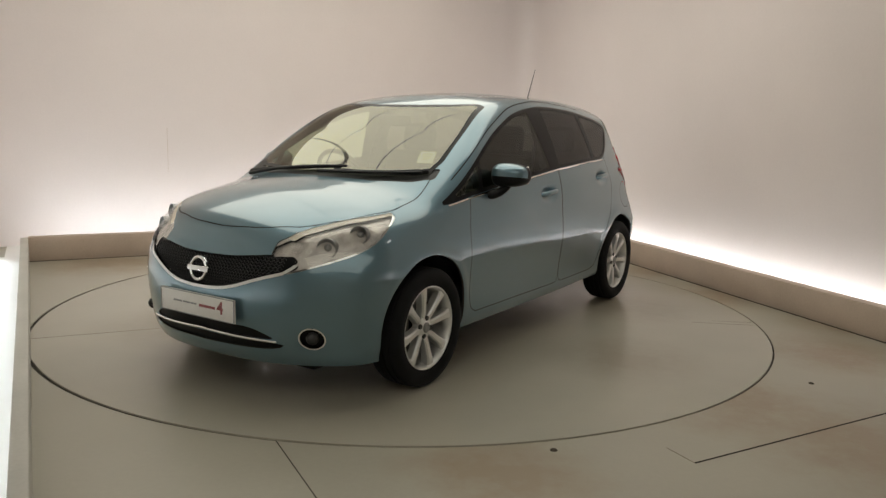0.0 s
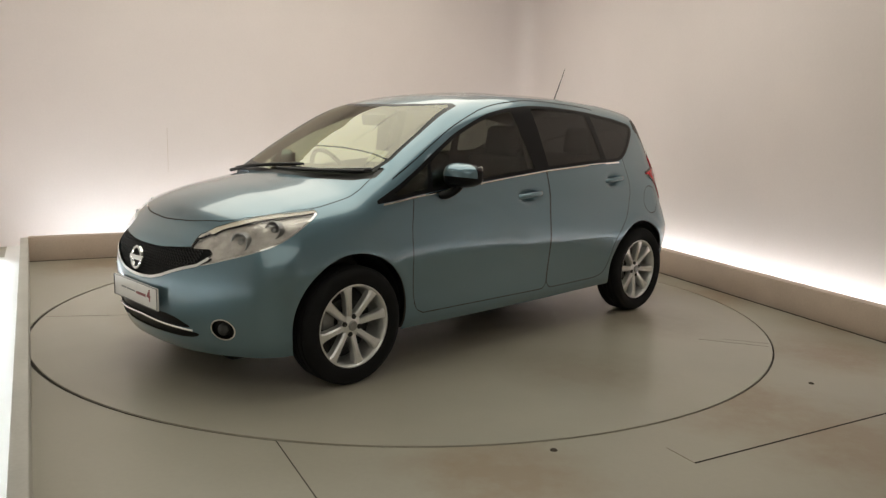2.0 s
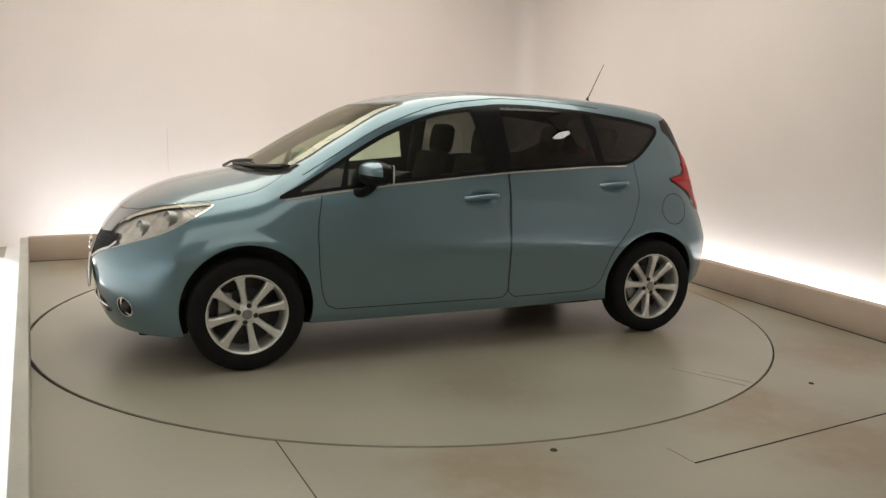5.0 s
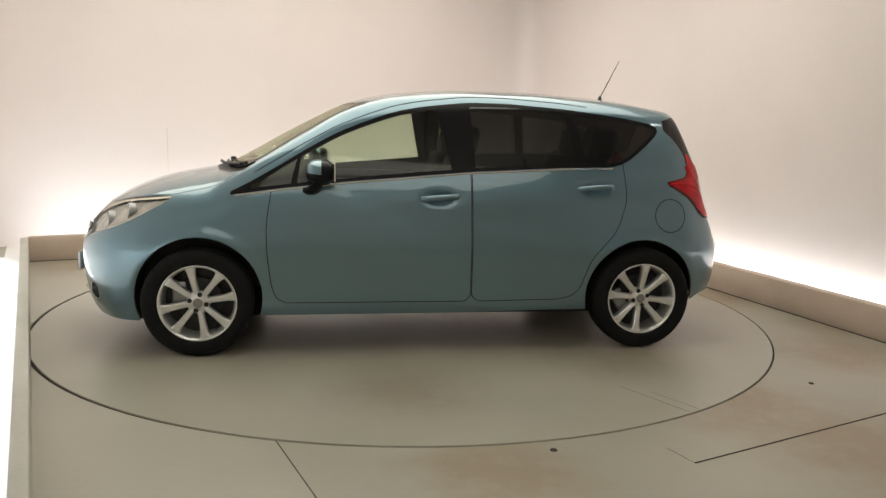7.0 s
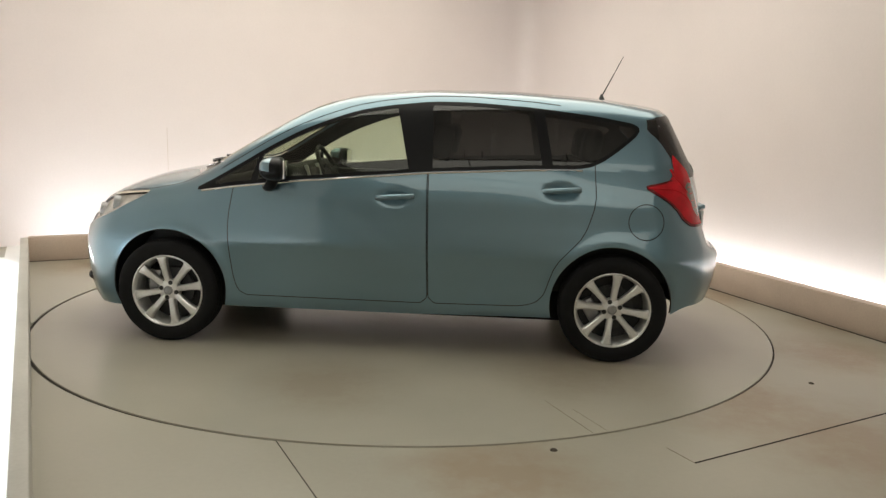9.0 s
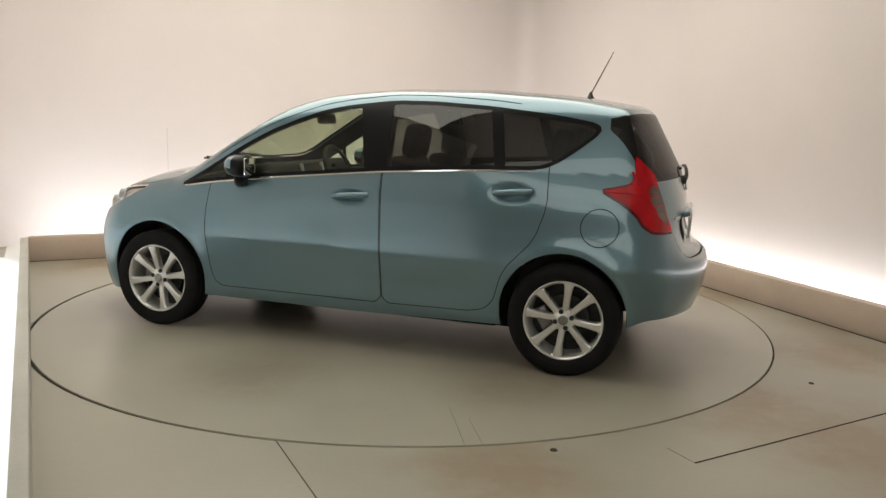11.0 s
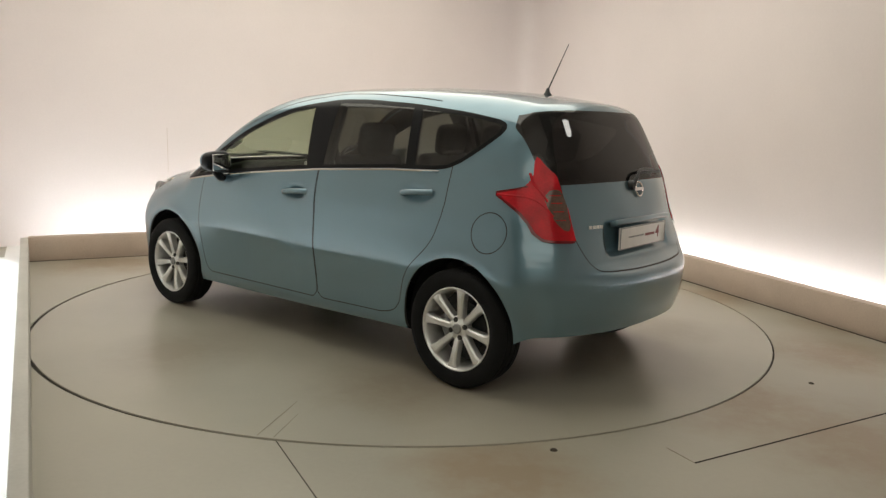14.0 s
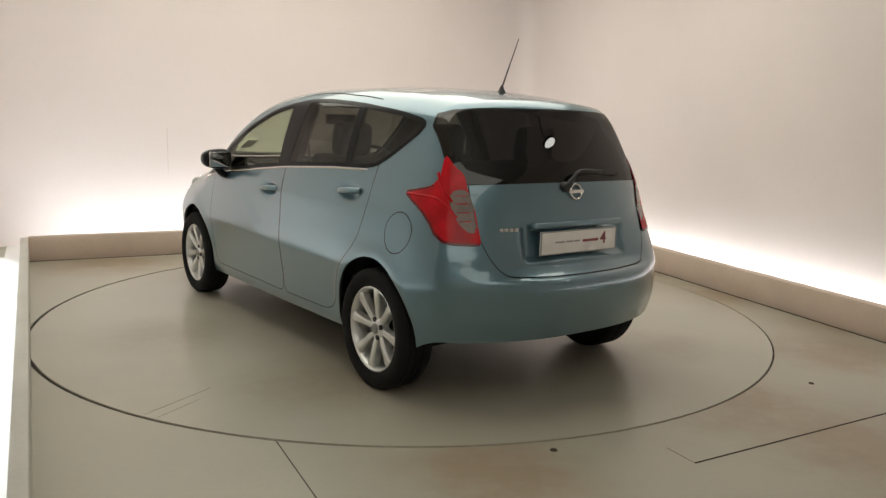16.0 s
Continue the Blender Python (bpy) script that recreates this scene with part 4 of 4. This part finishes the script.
def ring(r0, r1, depth, seg=40):
    return lathe([(r0, 0), (r0, depth), (r0 + (r1 - r0) * 0.3, depth * 1.4), (r0 + (r1 - r0) * 0.7, depth * 1.4), (r1, depth), (r1, 0)], seg, "Z")


def number_plate(car, m, label):
    """A dealer's show plate: a white board with a dark edge, a line of small print and a red 4."""
    p = link("number_plate", None, car, label)
    bm = bmesh.new()
    solid(bm, (0.52, 0.112, 0.010), m, 0.003)
    part("board", bm, PLATE_WHITE, p)
    bm = bmesh.new()
    for sx, sy, w, h in ((0, 0.0535, 0.52, 0.004), (0, -0.0535, 0.52, 0.004), (0.258, 0, 0.004, 0.103), (-0.258, 0, 0.004, 0.103)):
        solid(bm, (w, h, 0.003), m @ Matrix.Translation((sx, sy, 0.0062)))
    part("border", bm, STEEL, p)
    bm = bmesh.new()
    for i, (x0, w, h) in enumerate(((-0.135, 0.060, 0.008), (-0.07, 0.05, 0.008), (-0.02, 0.04, 0.008))):
        solid(bm, (w, h, 0.0012), m @ Matrix.Translation((x0, 0.002, 0.0056)))
    part("print_bar", bm, STEEL, p)
    bm = bmesh.new()
    solid(bm, (0.11, 0.013, 0.0012), m @ Matrix.Translation((0.075, 0.0, 0.0056)))
    part("print_bar", bm, PLATE_RED, p)
    letters("figure", "4", 0.085, p, m @ Matrix.Translation((0.165, 0.004, 0.0055)), PLATE_RED, 0.0008, 0.0015)
    return p


def car_build():
    car = new("car")
    tagged(car, "light blue metallic five-door hatchback parked on the turntable", "car")
    sk = cut_skin()
    body = link("body", sk.mesh("body", ("body", "door_frame"), PAINT), car, "light blue metallic body shell")
    link("roof", sk.mesh("roof", ("roof",), PAINT), car)
    link("bonnet", sk.mesh("bonnet", ("bonnet",), PAINT), car)
    link("front_bumper", sk.mesh("front_bumper", ("front_bumper",), PAINT), car)
    link("rear_bumper", sk.mesh("rear_bumper", ("rear_bumper",), PAINT), car)
    link("inner_shell", sk.mesh("inner_shell", ("body", "door_frame", "roof", "bonnet", "front_door", "rear_door", "tailgate", "fuel_flap", "shut", "front_bumper", "rear_bumper", "dlo", "glazing", "cowl"),
                                INSIDE, lift=-0.016), car, "dark inner shell and linings")
    link("windscreen", sk.mesh("windscreen", ("windscreen",), SCREEN), car, "clear windscreen")
    link("screen_border", sk.mesh("screen_border", ("screen_border",), GLOSS_BLACK), car, "black printed border of the windscreen")
    link("cowl", sk.mesh("cowl", ("cowl",), BLACK, lift=-0.006), car, "black plastic cowl below the windscreen")
    link("grille", sk.mesh("grille", ("grille",), GLOSS_BLACK, lift=-0.022), car, "black mesh grille")
    link("grille_rim", sk.mesh("grille_rim", ("grille_rim",), ALLOY, lift=0.003), car, "chrome V-shaped grille rim")
    link("lower_intake", sk.mesh("lower_intake", ("intake",), GLOSS_BLACK, lift=-0.010), car, "black slotted lower air intake")
    gate = link("tailgate", sk.mesh("tailgate", ("tailgate",), PAINT), car)
    link("tail_window", sk.mesh("tail_window", ("tail_window",), TAIL_GLASS, lift=0.001), gate, "dark tinted tailgate window")
    for s in (1, -1):
        fd = link("front_door", sk.mesh("front_door", ("front_door",), PAINT, s), car)
        link("window", sk.mesh("front_window", ("front_glass",), CLEAR, s, 0.0), fd, "clear side window")
        rd = link("rear_door", sk.mesh("rear_door", ("rear_door",), PAINT, s), car)
        link("window", sk.mesh("rear_window", ("rear_glass",), TINTED, s, 0.0), rd, "dark tinted side window")
        link("front_quarter_window", sk.mesh("front_quarter", ("quarter_glass",), CLEAR, s), car)
        link("rear_quarter_window", sk.mesh("rear_quarter", ("rear_quarter_glass",), TINTED, s), car, "dark tinted rear quarter window")
        link("window_trim", sk.mesh("window_trim", ("dlo", "glazing"), GLOSS_BLACK, s, 0.002), car, "gloss black pillar and window trim")
        tl = link("tail_lamp", sk.mesh("tail_lamp", ("tail_lamp",), RED, s, 0.007), car, "red boomerang-shaped tail lamp")
        link("lower_lens", sk.mesh("lower_lens", ("tail_lamp_low",), DARK_RED, s, 0.0055), tl, "dark red lower lens")
        link("reverse_lens", sk.mesh("reverse_lens", ("reverse_lamp",), SMOKE, s, 0.006), tl, "smoked reversing lens")
        for zz in (0.885, 0.925, 0.965, 1.0):
            pts = []
            for yy in np.linspace(0.585, 0.635, 6):
                q = np.array([[-2.1, yy, zz]])
                for _ in range(40):
                    q[:, 0] += body_field(q) * 0.7
                pts.append((q[0, 0] - 0.007, s * yy, zz))
            part("lens_rib", tube(pts, 0.0022, 5), RED, tl)
        for way in ([(-1.47, 0.995), (-1.55, 0.992), (-1.63, 0.985), (-1.69, 0.950), (-1.73, 0.900)], [(-1.60, 1.10), (-1.63, 1.05), (-1.67, 1.01), (-1.70, 0.97)]):
            pts = []
            for x, z in way:
                q = np.array([[x, 0.9, z]])
                for _ in range(30):
                    q[:, 1] -= body_field(q) * 0.8
                pts.append((x, s * (q[0, 1] + 0.004), z))
            part("lens_ridge", tube(spline(pts, 6), 0.007, 8), RED, tl, "raised red light guide")
        hl = link("head_lamp", None, car, "swept-back clear head lamp")
        link("lens", sk.mesh("lens", ("head_lamp", "lamp_edge", "lamp_guide"), LENS, s, 0.003), hl, "clear lens")
        link("lamp_bowl", sk.mesh("lamp_bowl", ("head_lamp",), REFLECTOR, s, -0.018), hl, "silver reflector bowl")
        for x, y, z, r in ((1.815, 0.585, 0.742, 0.044), (1.685, 0.665, 0.795, 0.040)):
            q = np.array([[x, y, z]])
            g = body_grad(q)
            q = q - body_field(q)[:, None] * g / (g * g).sum()
            at, way = Vector(q[0]), Vector((1.0, 0.35, 0.12)).normalized()
            at, way = Vector((at.x, s * at.y, at.z)), Vector((way.x, s * way.y, way.z))
            m = Matrix.Translation(at - way * 0.030) @ way.to_track_quat("Z", "Y").to_matrix().to_4x4()
            bm = lathe([(0.0, -0.02), (r * 0.5, -0.014), (r * 0.85, 0.0), (r, 0.018), (r * 1.12, 0.018), (r * 1.14, -0.02)], 28, "Z")
            bmesh.ops.transform(bm, matrix=m, verts=bm.verts)
            part("lamp_reflector", bm, STEEL, hl)
            bm = bmesh.new()
            bmesh.ops.create_uvsphere(bm, u_segments=16, v_segments=10, radius=r * 0.5)
            bmesh.ops.translate(bm, vec=at - way * 0.036, verts=bm.verts)
            part("bulb_cover", bm, STEEL, hl)
        link("lamp_edge", sk.mesh("lamp_edge", ("lamp_edge",), CHROME, s, -0.003), hl, "chrome inner edge")
        link("light_guide", sk.mesh("light_guide", ("lamp_guide",), GUIDE, s, -0.004), hl, "cream light guide along the upper edge")
        link("fuel_flap" if s > 0 else "side_panel", sk.mesh("flap", ("fuel_flap",), PAINT, s), car)
        fl = link("fog_lamp", sk.mesh("fog_lamp", ("fog_lamp",), GLOSS_BLACK, s, -0.02), car, "round fog lamp in a chrome ring")
        link("fog_ring", sk.mesh("fog_ring", ("fog_rim",), ALLOY, s, 0.001), fl, "chrome ring")
        bm = bmesh.new()
        bmesh.ops.create_uvsphere(bm, u_segments=20, v_segments=12, radius=0.03)
        bmesh.ops.translate(bm, vec=(1.885, s * 0.57, 0.335), verts=bm.verts)
        part("fog_bulb", bm, DARK_METAL, fl)
        door_handle(fd, -0.048, 0.905, s, 0.008)
        door_handle(rd, -0.985, 0.968, s, 0.008)
        mirror("door_mirror", car, s)
        # bright strip along the window sills
        pts = []
        for x in np.linspace(1.09, -1.10, 40):
            z = np.interp(-x, [-1.13, -0.889, -0.521, 0.23, 0.79, 1.105], [0.899, 0.935, 0.979, 1.046, 1.077, 1.083])
            q = np.array([[x, 0.9, z]])
            for _ in range(12):
                q[:, 1] -= body_field(q) * 1.0
            pts.append((x, s * (q[0, 1] + 0.002), z))
        part("sill_strip", tube(pts, 0.006, 6), CHROME, car, "thin chrome window strip")
    # grille mesh, badge
    bm = bmesh.new()
    for k in range(12):
        z = 0.551 + 0.0132 * k
        half = float(np.interp(z, [0.52, 0.545, 0.60, 0.645, 0.72], [0.10, 0.16, 0.31, 0.44, 0.45]))
        pts = []
        for i in range(81):
            y = -half + 2 * half * i / 80
            zz = z + (0.0048 if i % 2 else -0.0048)
            q = np.array([[2.2, y, zz]])
            for _ in range(14):
                q[:, 0] -= body_field(q)
            pts.append((q[0, 0] - 0.010, y, zz))
        merge(bm, tube(pts, 0.0032, 4))
    part("grille_mesh", bm, BLACK, car, "black honeycomb grille bars")
    pts = []
    for i in range(41):
        y = -0.43 + 0.86 * i / 40
        q = np.array([[2.2, y, 0.325]])
        for _ in range(20):
            q[:, 0] -= body_field(q)
        pts.append((q[0, 0] + 0.002, y, 0.326 - 0.030 * abs(y)))
    part("intake_strip", tube(pts, 0.006, 6), CHROME, car, "thin chrome strip across the lower intake")
    badge = Matrix.Translation((2.047, 0, 0.618)) @ Vector((1, 0, 0.14)).to_track_quat("Z", "Y").to_matrix().to_4x4()
    bm = ring(0.046, 0.060, 0.010)
    solid(bm, (0.142, 0.026, 0.014), Matrix.Translation((0, 0, 0.008)), 0.004)
    bmesh.ops.transform(bm, matrix=badge, verts=bm.verts)
    part("badge", bm, CHROME, car, "round chrome badge with a crossbar")
    badge = Matrix.Translation((-1.845, 0, 1.012)) @ Vector((-1, 0, 0.2)).to_track_quat("Z", "Y").to_matrix().to_4x4()
    bm = ring(0.032, 0.042, 0.008)
    solid(bm, (0.100, 0.018, 0.010), Matrix.Translation((0, 0, 0.006)), 0.003)
    bmesh.ops.transform(bm, matrix=badge, verts=bm.verts)
    part("badge", bm, CHROME, gate, "round chrome badge with a crossbar")
    front_plate = Matrix(((0, 0, 1, 2.066), (1, 0, 0, 0), (0, 1, 0, 0.445), (0, 0, 0, 1)))
    number_plate(car, front_plate, "white show plate with a red figure on the front bumper")
    rear_plate = Matrix(((0, 0, -1, -1.888), (-1, 0, 0, 0), (0, 1, 0, 0.775), (0, 0, 0, 1)))
    number_plate(gate, rear_plate, "white show plate with a red figure on the tailgate")
    # tailgate trim: plate lamp bar, small lettering bars, wiper
    bm = bmesh.new()
    solid(bm, (0.05, 0.60, 0.030), pose(-1.872, 0, 0.856, 0, 20, 0), 0.012, 3)
    part("plate_lamp_bar", bm, PAINT, gate)
    bm = bmesh.new()
    for k in range(4):
        solid(bm, (0.004, 0.020, 0.016), pose(-1.846 + 0.0055 * k, 0.375 + 0.026 * k, 0.845, 0, 0, -12), 0.001)
    part("script_bar", bm, ALLOY, gate)
    wiper = link("rear_wiper", None, gate, "black rear wiper")
    part("wiper_arm", tube(spline([(-1.850, 0.065, 1.040), (-1.852, 0.03, 1.075), (-1.838, -0.04, 1.112), (-1.818, -0.22, 1.105)]), 0.012, 8, 0.6), BLACK, wiper)
    part("wiper_blade", tube([(-1.815, -0.05, 1.095), (-1.795, -0.35, 1.090)], 0.008, 6), BLACK, wiper)
    part("wiper_cap", lathe([(0, 0.03), (0.02, 0.028), (0.026, 0.015), (0.026, 0)], 20), BLACK, wiper).matrix_basis = Matrix.Translation((-1.828, 0.065, 1.035)) @ pose(0, 0, 0, 0, 0, 90)
    # front wipers
    def over(x, y, up):
        q = np.array([[x, y, 1.3]])
        for _ in range(30):
            q[:, 2] -= body_field(q) * 0.8
        return (x, y, q[0, 2] + up)
    for arm, blade in (([(1.235, -0.52), (1.215, -0.30), (1.19, -0.05), (1.16, 0.16)], [(1.15, -0.60), (1.19, -0.35), (1.185, -0.05), (1.155, 0.12)]),
                       ([(1.245, 0.02), (1.205, 0.25), (1.13, 0.48), (1.075, 0.60)], [(1.195, 0.10), (1.165, 0.32), (1.10, 0.50), (1.04, 0.62)])):
        w = link("front_wiper", None, car, "black windscreen wiper")
        part("wiper_arm", tube(spline([over(x, y, 0.022) for x, y in arm]), 0.010, 8, 0.7), BLACK, w)
        part("wiper_blade", tube(spline([over(x, y, 0.014) for x, y in blade]), 0.010, 6), BLACK, w)
    # aerial
    ae = link("aerial", None, car, "thin black roof aerial on a rubber foot")
    part("aerial_foot", lathe([(0.0, 0.045), (0.008, 0.04), (0.014, 0.02), (0.026, 0.004), (0.026, -0.01)], 20, "Z"), BLACK, ae).matrix_basis = Matrix.Translation((-1.262, 0, 1.492))
    part("aerial_rod", tube([(-1.262, 0, 1.52), (-1.385, 0, 1.770)], 0.0042, 8, 0.5), BLACK, ae)
    # paper tax disc on the windscreen
    q = np.array([[0.93, 0.53, 1.4]])
    for _ in range(30):
        q = q - (body_field(q) + 0.008)[:, None] * np.array([[0, 0, 1.0]])
    g = body_grad(q)[0]
    m = Matrix.Translation(Vector(q[0])) @ Vector(g).to_track_quat("Z", "Y").to_matrix().to_4x4()
    bm = bmesh.new()
    solid(bm, (0.09, 0.11, 0.001), m)
    sheet = part("windscreen_sheet", bm, PAPER, car, "white printed sheet behind the windscreen")
    bm = bmesh.new()
    for k in range(3):
        solid(bm, (0.06 - 0.012 * k, 0.013, 0.001), m @ Matrix.Translation((0, 0.03 - 0.025 * k, 0.001)))
    part("print_bar", bm, STEEL, sheet)

    # inside
    bm = bmesh.new()
    solid(bm, (1.84, 1.42, 0.12), Matrix.Translation((0.0, 0, 0.260)), 0.03)
    solid(bm, (2.90, 0.98, 0.18), Matrix.Translation((0.16, 0, 0.235)), 0.03)
    part("floor_pan", bm, RUBBER, car, "black underbody")
    bm = bmesh.new()
    solid(bm, (0.26, 1.06, 0.11), pose(1.70, 0, 0.205, 0, -3, 0), 0.02)
    part("air_deflector", bm, RUBBER, car, "black air deflector under the front bumper")
    bm = bmesh.new()
    solid(bm, (0.30, 0.98, 0.12), pose(-1.60, 0, 0.365), 0.04)
    part("rear_underside", bm, RUBBER, car, "black underside behind the rear axle")
    part("silencer", tube([(-1.66, -0.48, 0.300), (-1.64, -0.44, 0.300), (-1.64, -0.08, 0.300), (-1.66, -0.04, 0.300)], 0.080, 18, 1.0, 0.8), DARK_METAL, car, "dull metal silencer box")
    for sx in (1.30, -1.30):
        part("axle", tube([(sx, -0.64, 0.285), (sx, 0.64, 0.285)], 0.045, 10), DARK_METAL, car)
    bm = bmesh.new()
    solid(bm, (0.50, 1.36, 0.30), pose(0.86, 0, 0.86, 0, 12, 0), 0.07, 3)
    part("dashboard", bm, INSIDE, car, "dark grey dashboard")
    seat("front_seat", car, 0.12, 0.36, 0.50, "dark cloth front seat")
    seat("front_seat", car, 0.12, -0.36, 0.50, "dark cloth front seat")
    seat("rear_bench", car, -0.78, 0.0, 1.22, "dark cloth rear bench")
    sw = link("steering_wheel", None, car, "black steering wheel")
    m = Matrix.Translation((0.60, -0.36, 0.970)) @ Vector((-0.9, 0, 0.42)).to_track_quat("Z", "Y").to_matrix().to_4x4()
    bm = tube([(0.18 * math.cos(a * math.pi / 24), 0.18 * math.sin(a * math.pi / 24), 0) for a in range(49)], 0.015, 10)
    bmesh.ops.transform(bm, matrix=m, verts=bm.verts)
    part("wheel_rim", bm, INSIDE, sw)
    bm = bmesh.new()
    solid(bm, (0.34, 0.04, 0.02), m, 0.008)
    solid(bm, (0.04, 0.17, 0.02), m @ Matrix.Translation((0, -0.085, 0)), 0.008)
    solid(bm, (0.13, 0.11, 0.05), m, 0.02)
    part("wheel_spokes", bm, INSIDE, sw)
    bm = bmesh.new()
    solid(bm, (0.03, 0.24, 0.07), pose(0.52, 0, 1.335, 0, 10, 0), 0.012)
    part("rear_view_mirror", bm, BLACK, car)
    bm = bmesh.new()
    solid(bm, (0.95, 0.20, 0.22), pose(0.30, 0, 0.50), 0.05, 3)
    part("centre_console", bm, INSIDE, car, "dark centre console")
    bm = bmesh.new()
    for sy in (-0.142, 0.142):
        solid(bm, (0.025, 0.014, 0.20), pose(0.612, sy, 0.935, 0, 15, 0), 0.005)
    part("centre_trim", bm, ALLOY, car, "silver trim beside the centre display")
    bm = bmesh.new()
    solid(bm, (0.03, 0.26, 0.16), pose(0.615, 0, 0.93, 0, 15, 0), 0.01)
    part("centre_screen", bm, GLOSS_BLACK, car, "black centre display")
    bm = bmesh.new()
    solid(bm, (0.42, 1.10, 0.03), pose(-1.32, 0, 0.98), 0.01)
    part("parcel_shelf", bm, INSIDE, car, "dark parcel shelf")
    for s in (1, -1):
        bm = bmesh.new()
        solid(bm, (0.10, 0.05, 0.50), pose(-0.20, s * 0.665, 1.18, s * 20, 0, 0), 0.02)
        part("pillar_lining", bm, INSIDE, car)
        bm = bmesh.new()
        solid(bm, (0.92, 0.05, 0.50), pose(0.36, s * 0.725, 0.72), 0.02)
        part("door_card", bm, INSIDE, car)
        part("seat_belt", tube(spline([(-0.19, s * 0.63, 1.28), (-0.20, s * 0.60, 1.0), (-0.21, s * 0.60, 0.6)]), 0.022, 6, 1.0, 0.12), BLACK, car, "black seat belt")
    # wheels and wheel houses
    W = wheel_meshes()
    first = None
    for x, s in ((1.30, 1), (-1.30, 1), (1.30, -1), (-1.30, -1)):
        wh = link("wheel", None, car, "silver eight-spoke alloy wheel with a black tyre")
        wh.matrix_basis = Matrix.Translation((x, s * 0.742, 0.305)) @ pose(0, 0, 0, 0, 0, 0 if s > 0 else 180) @ pose(0, 0, 0, 0, -14 if x > 0 else 18, 0)
        if first is None:
            first = wh
            for k, (bm, mat, lab) in W.items():
                part("lug_nut" if k.startswith("lug") else k, bm, mat, wh, lab)
        else:
            for c in list(first.children):
                link(c.name.split(".")[0], c.data, wh, c.get("label", ""))
        bm = bmesh.new()
        n = 24
        r = 0.352
        ring_a = [bm.verts.new((x + r * math.cos(math.pi * i / n), s * 0.765, 0.33 + r * math.sin(math.pi * i / n))) for i in range(n + 1)]
        ring_b = [bm.verts.new((v.co.x, s * 0.48, v.co.z)) for v in ring_a]
        for i in range(n):
            bm.faces.new((ring_a[i], ring_a[i + 1], ring_b[i + 1], ring_b[i]))
        bm.faces.new(ring_b)
        part("wheel_house", bm, BLACK, car, "black wheel arch liner")
    return car


booth()
disc = turntable()
auto = car_build()


# ---------------------------------------------------------------- movement
def heading(t):
    return 237.03 - 4.84 * t if t < 0.5 else 234.61 - 6.979 * (t - 0.5)


def motions():
    """The disc and the car turn together about the disc's centre."""
    times = [0.0, 0.5] + [1.0 + k for k in range(16)]
    for thing, mid, off in ((disc, DISC_C, Matrix()), (auto, CENTRE, Matrix.Translation((-0.024, 0.253, 0)))):
        walk(thing, [(t, Matrix.Translation(mid) @ pose(0, 0, 0, 0, 0, heading(t)) @ off) for t in times])


motions()
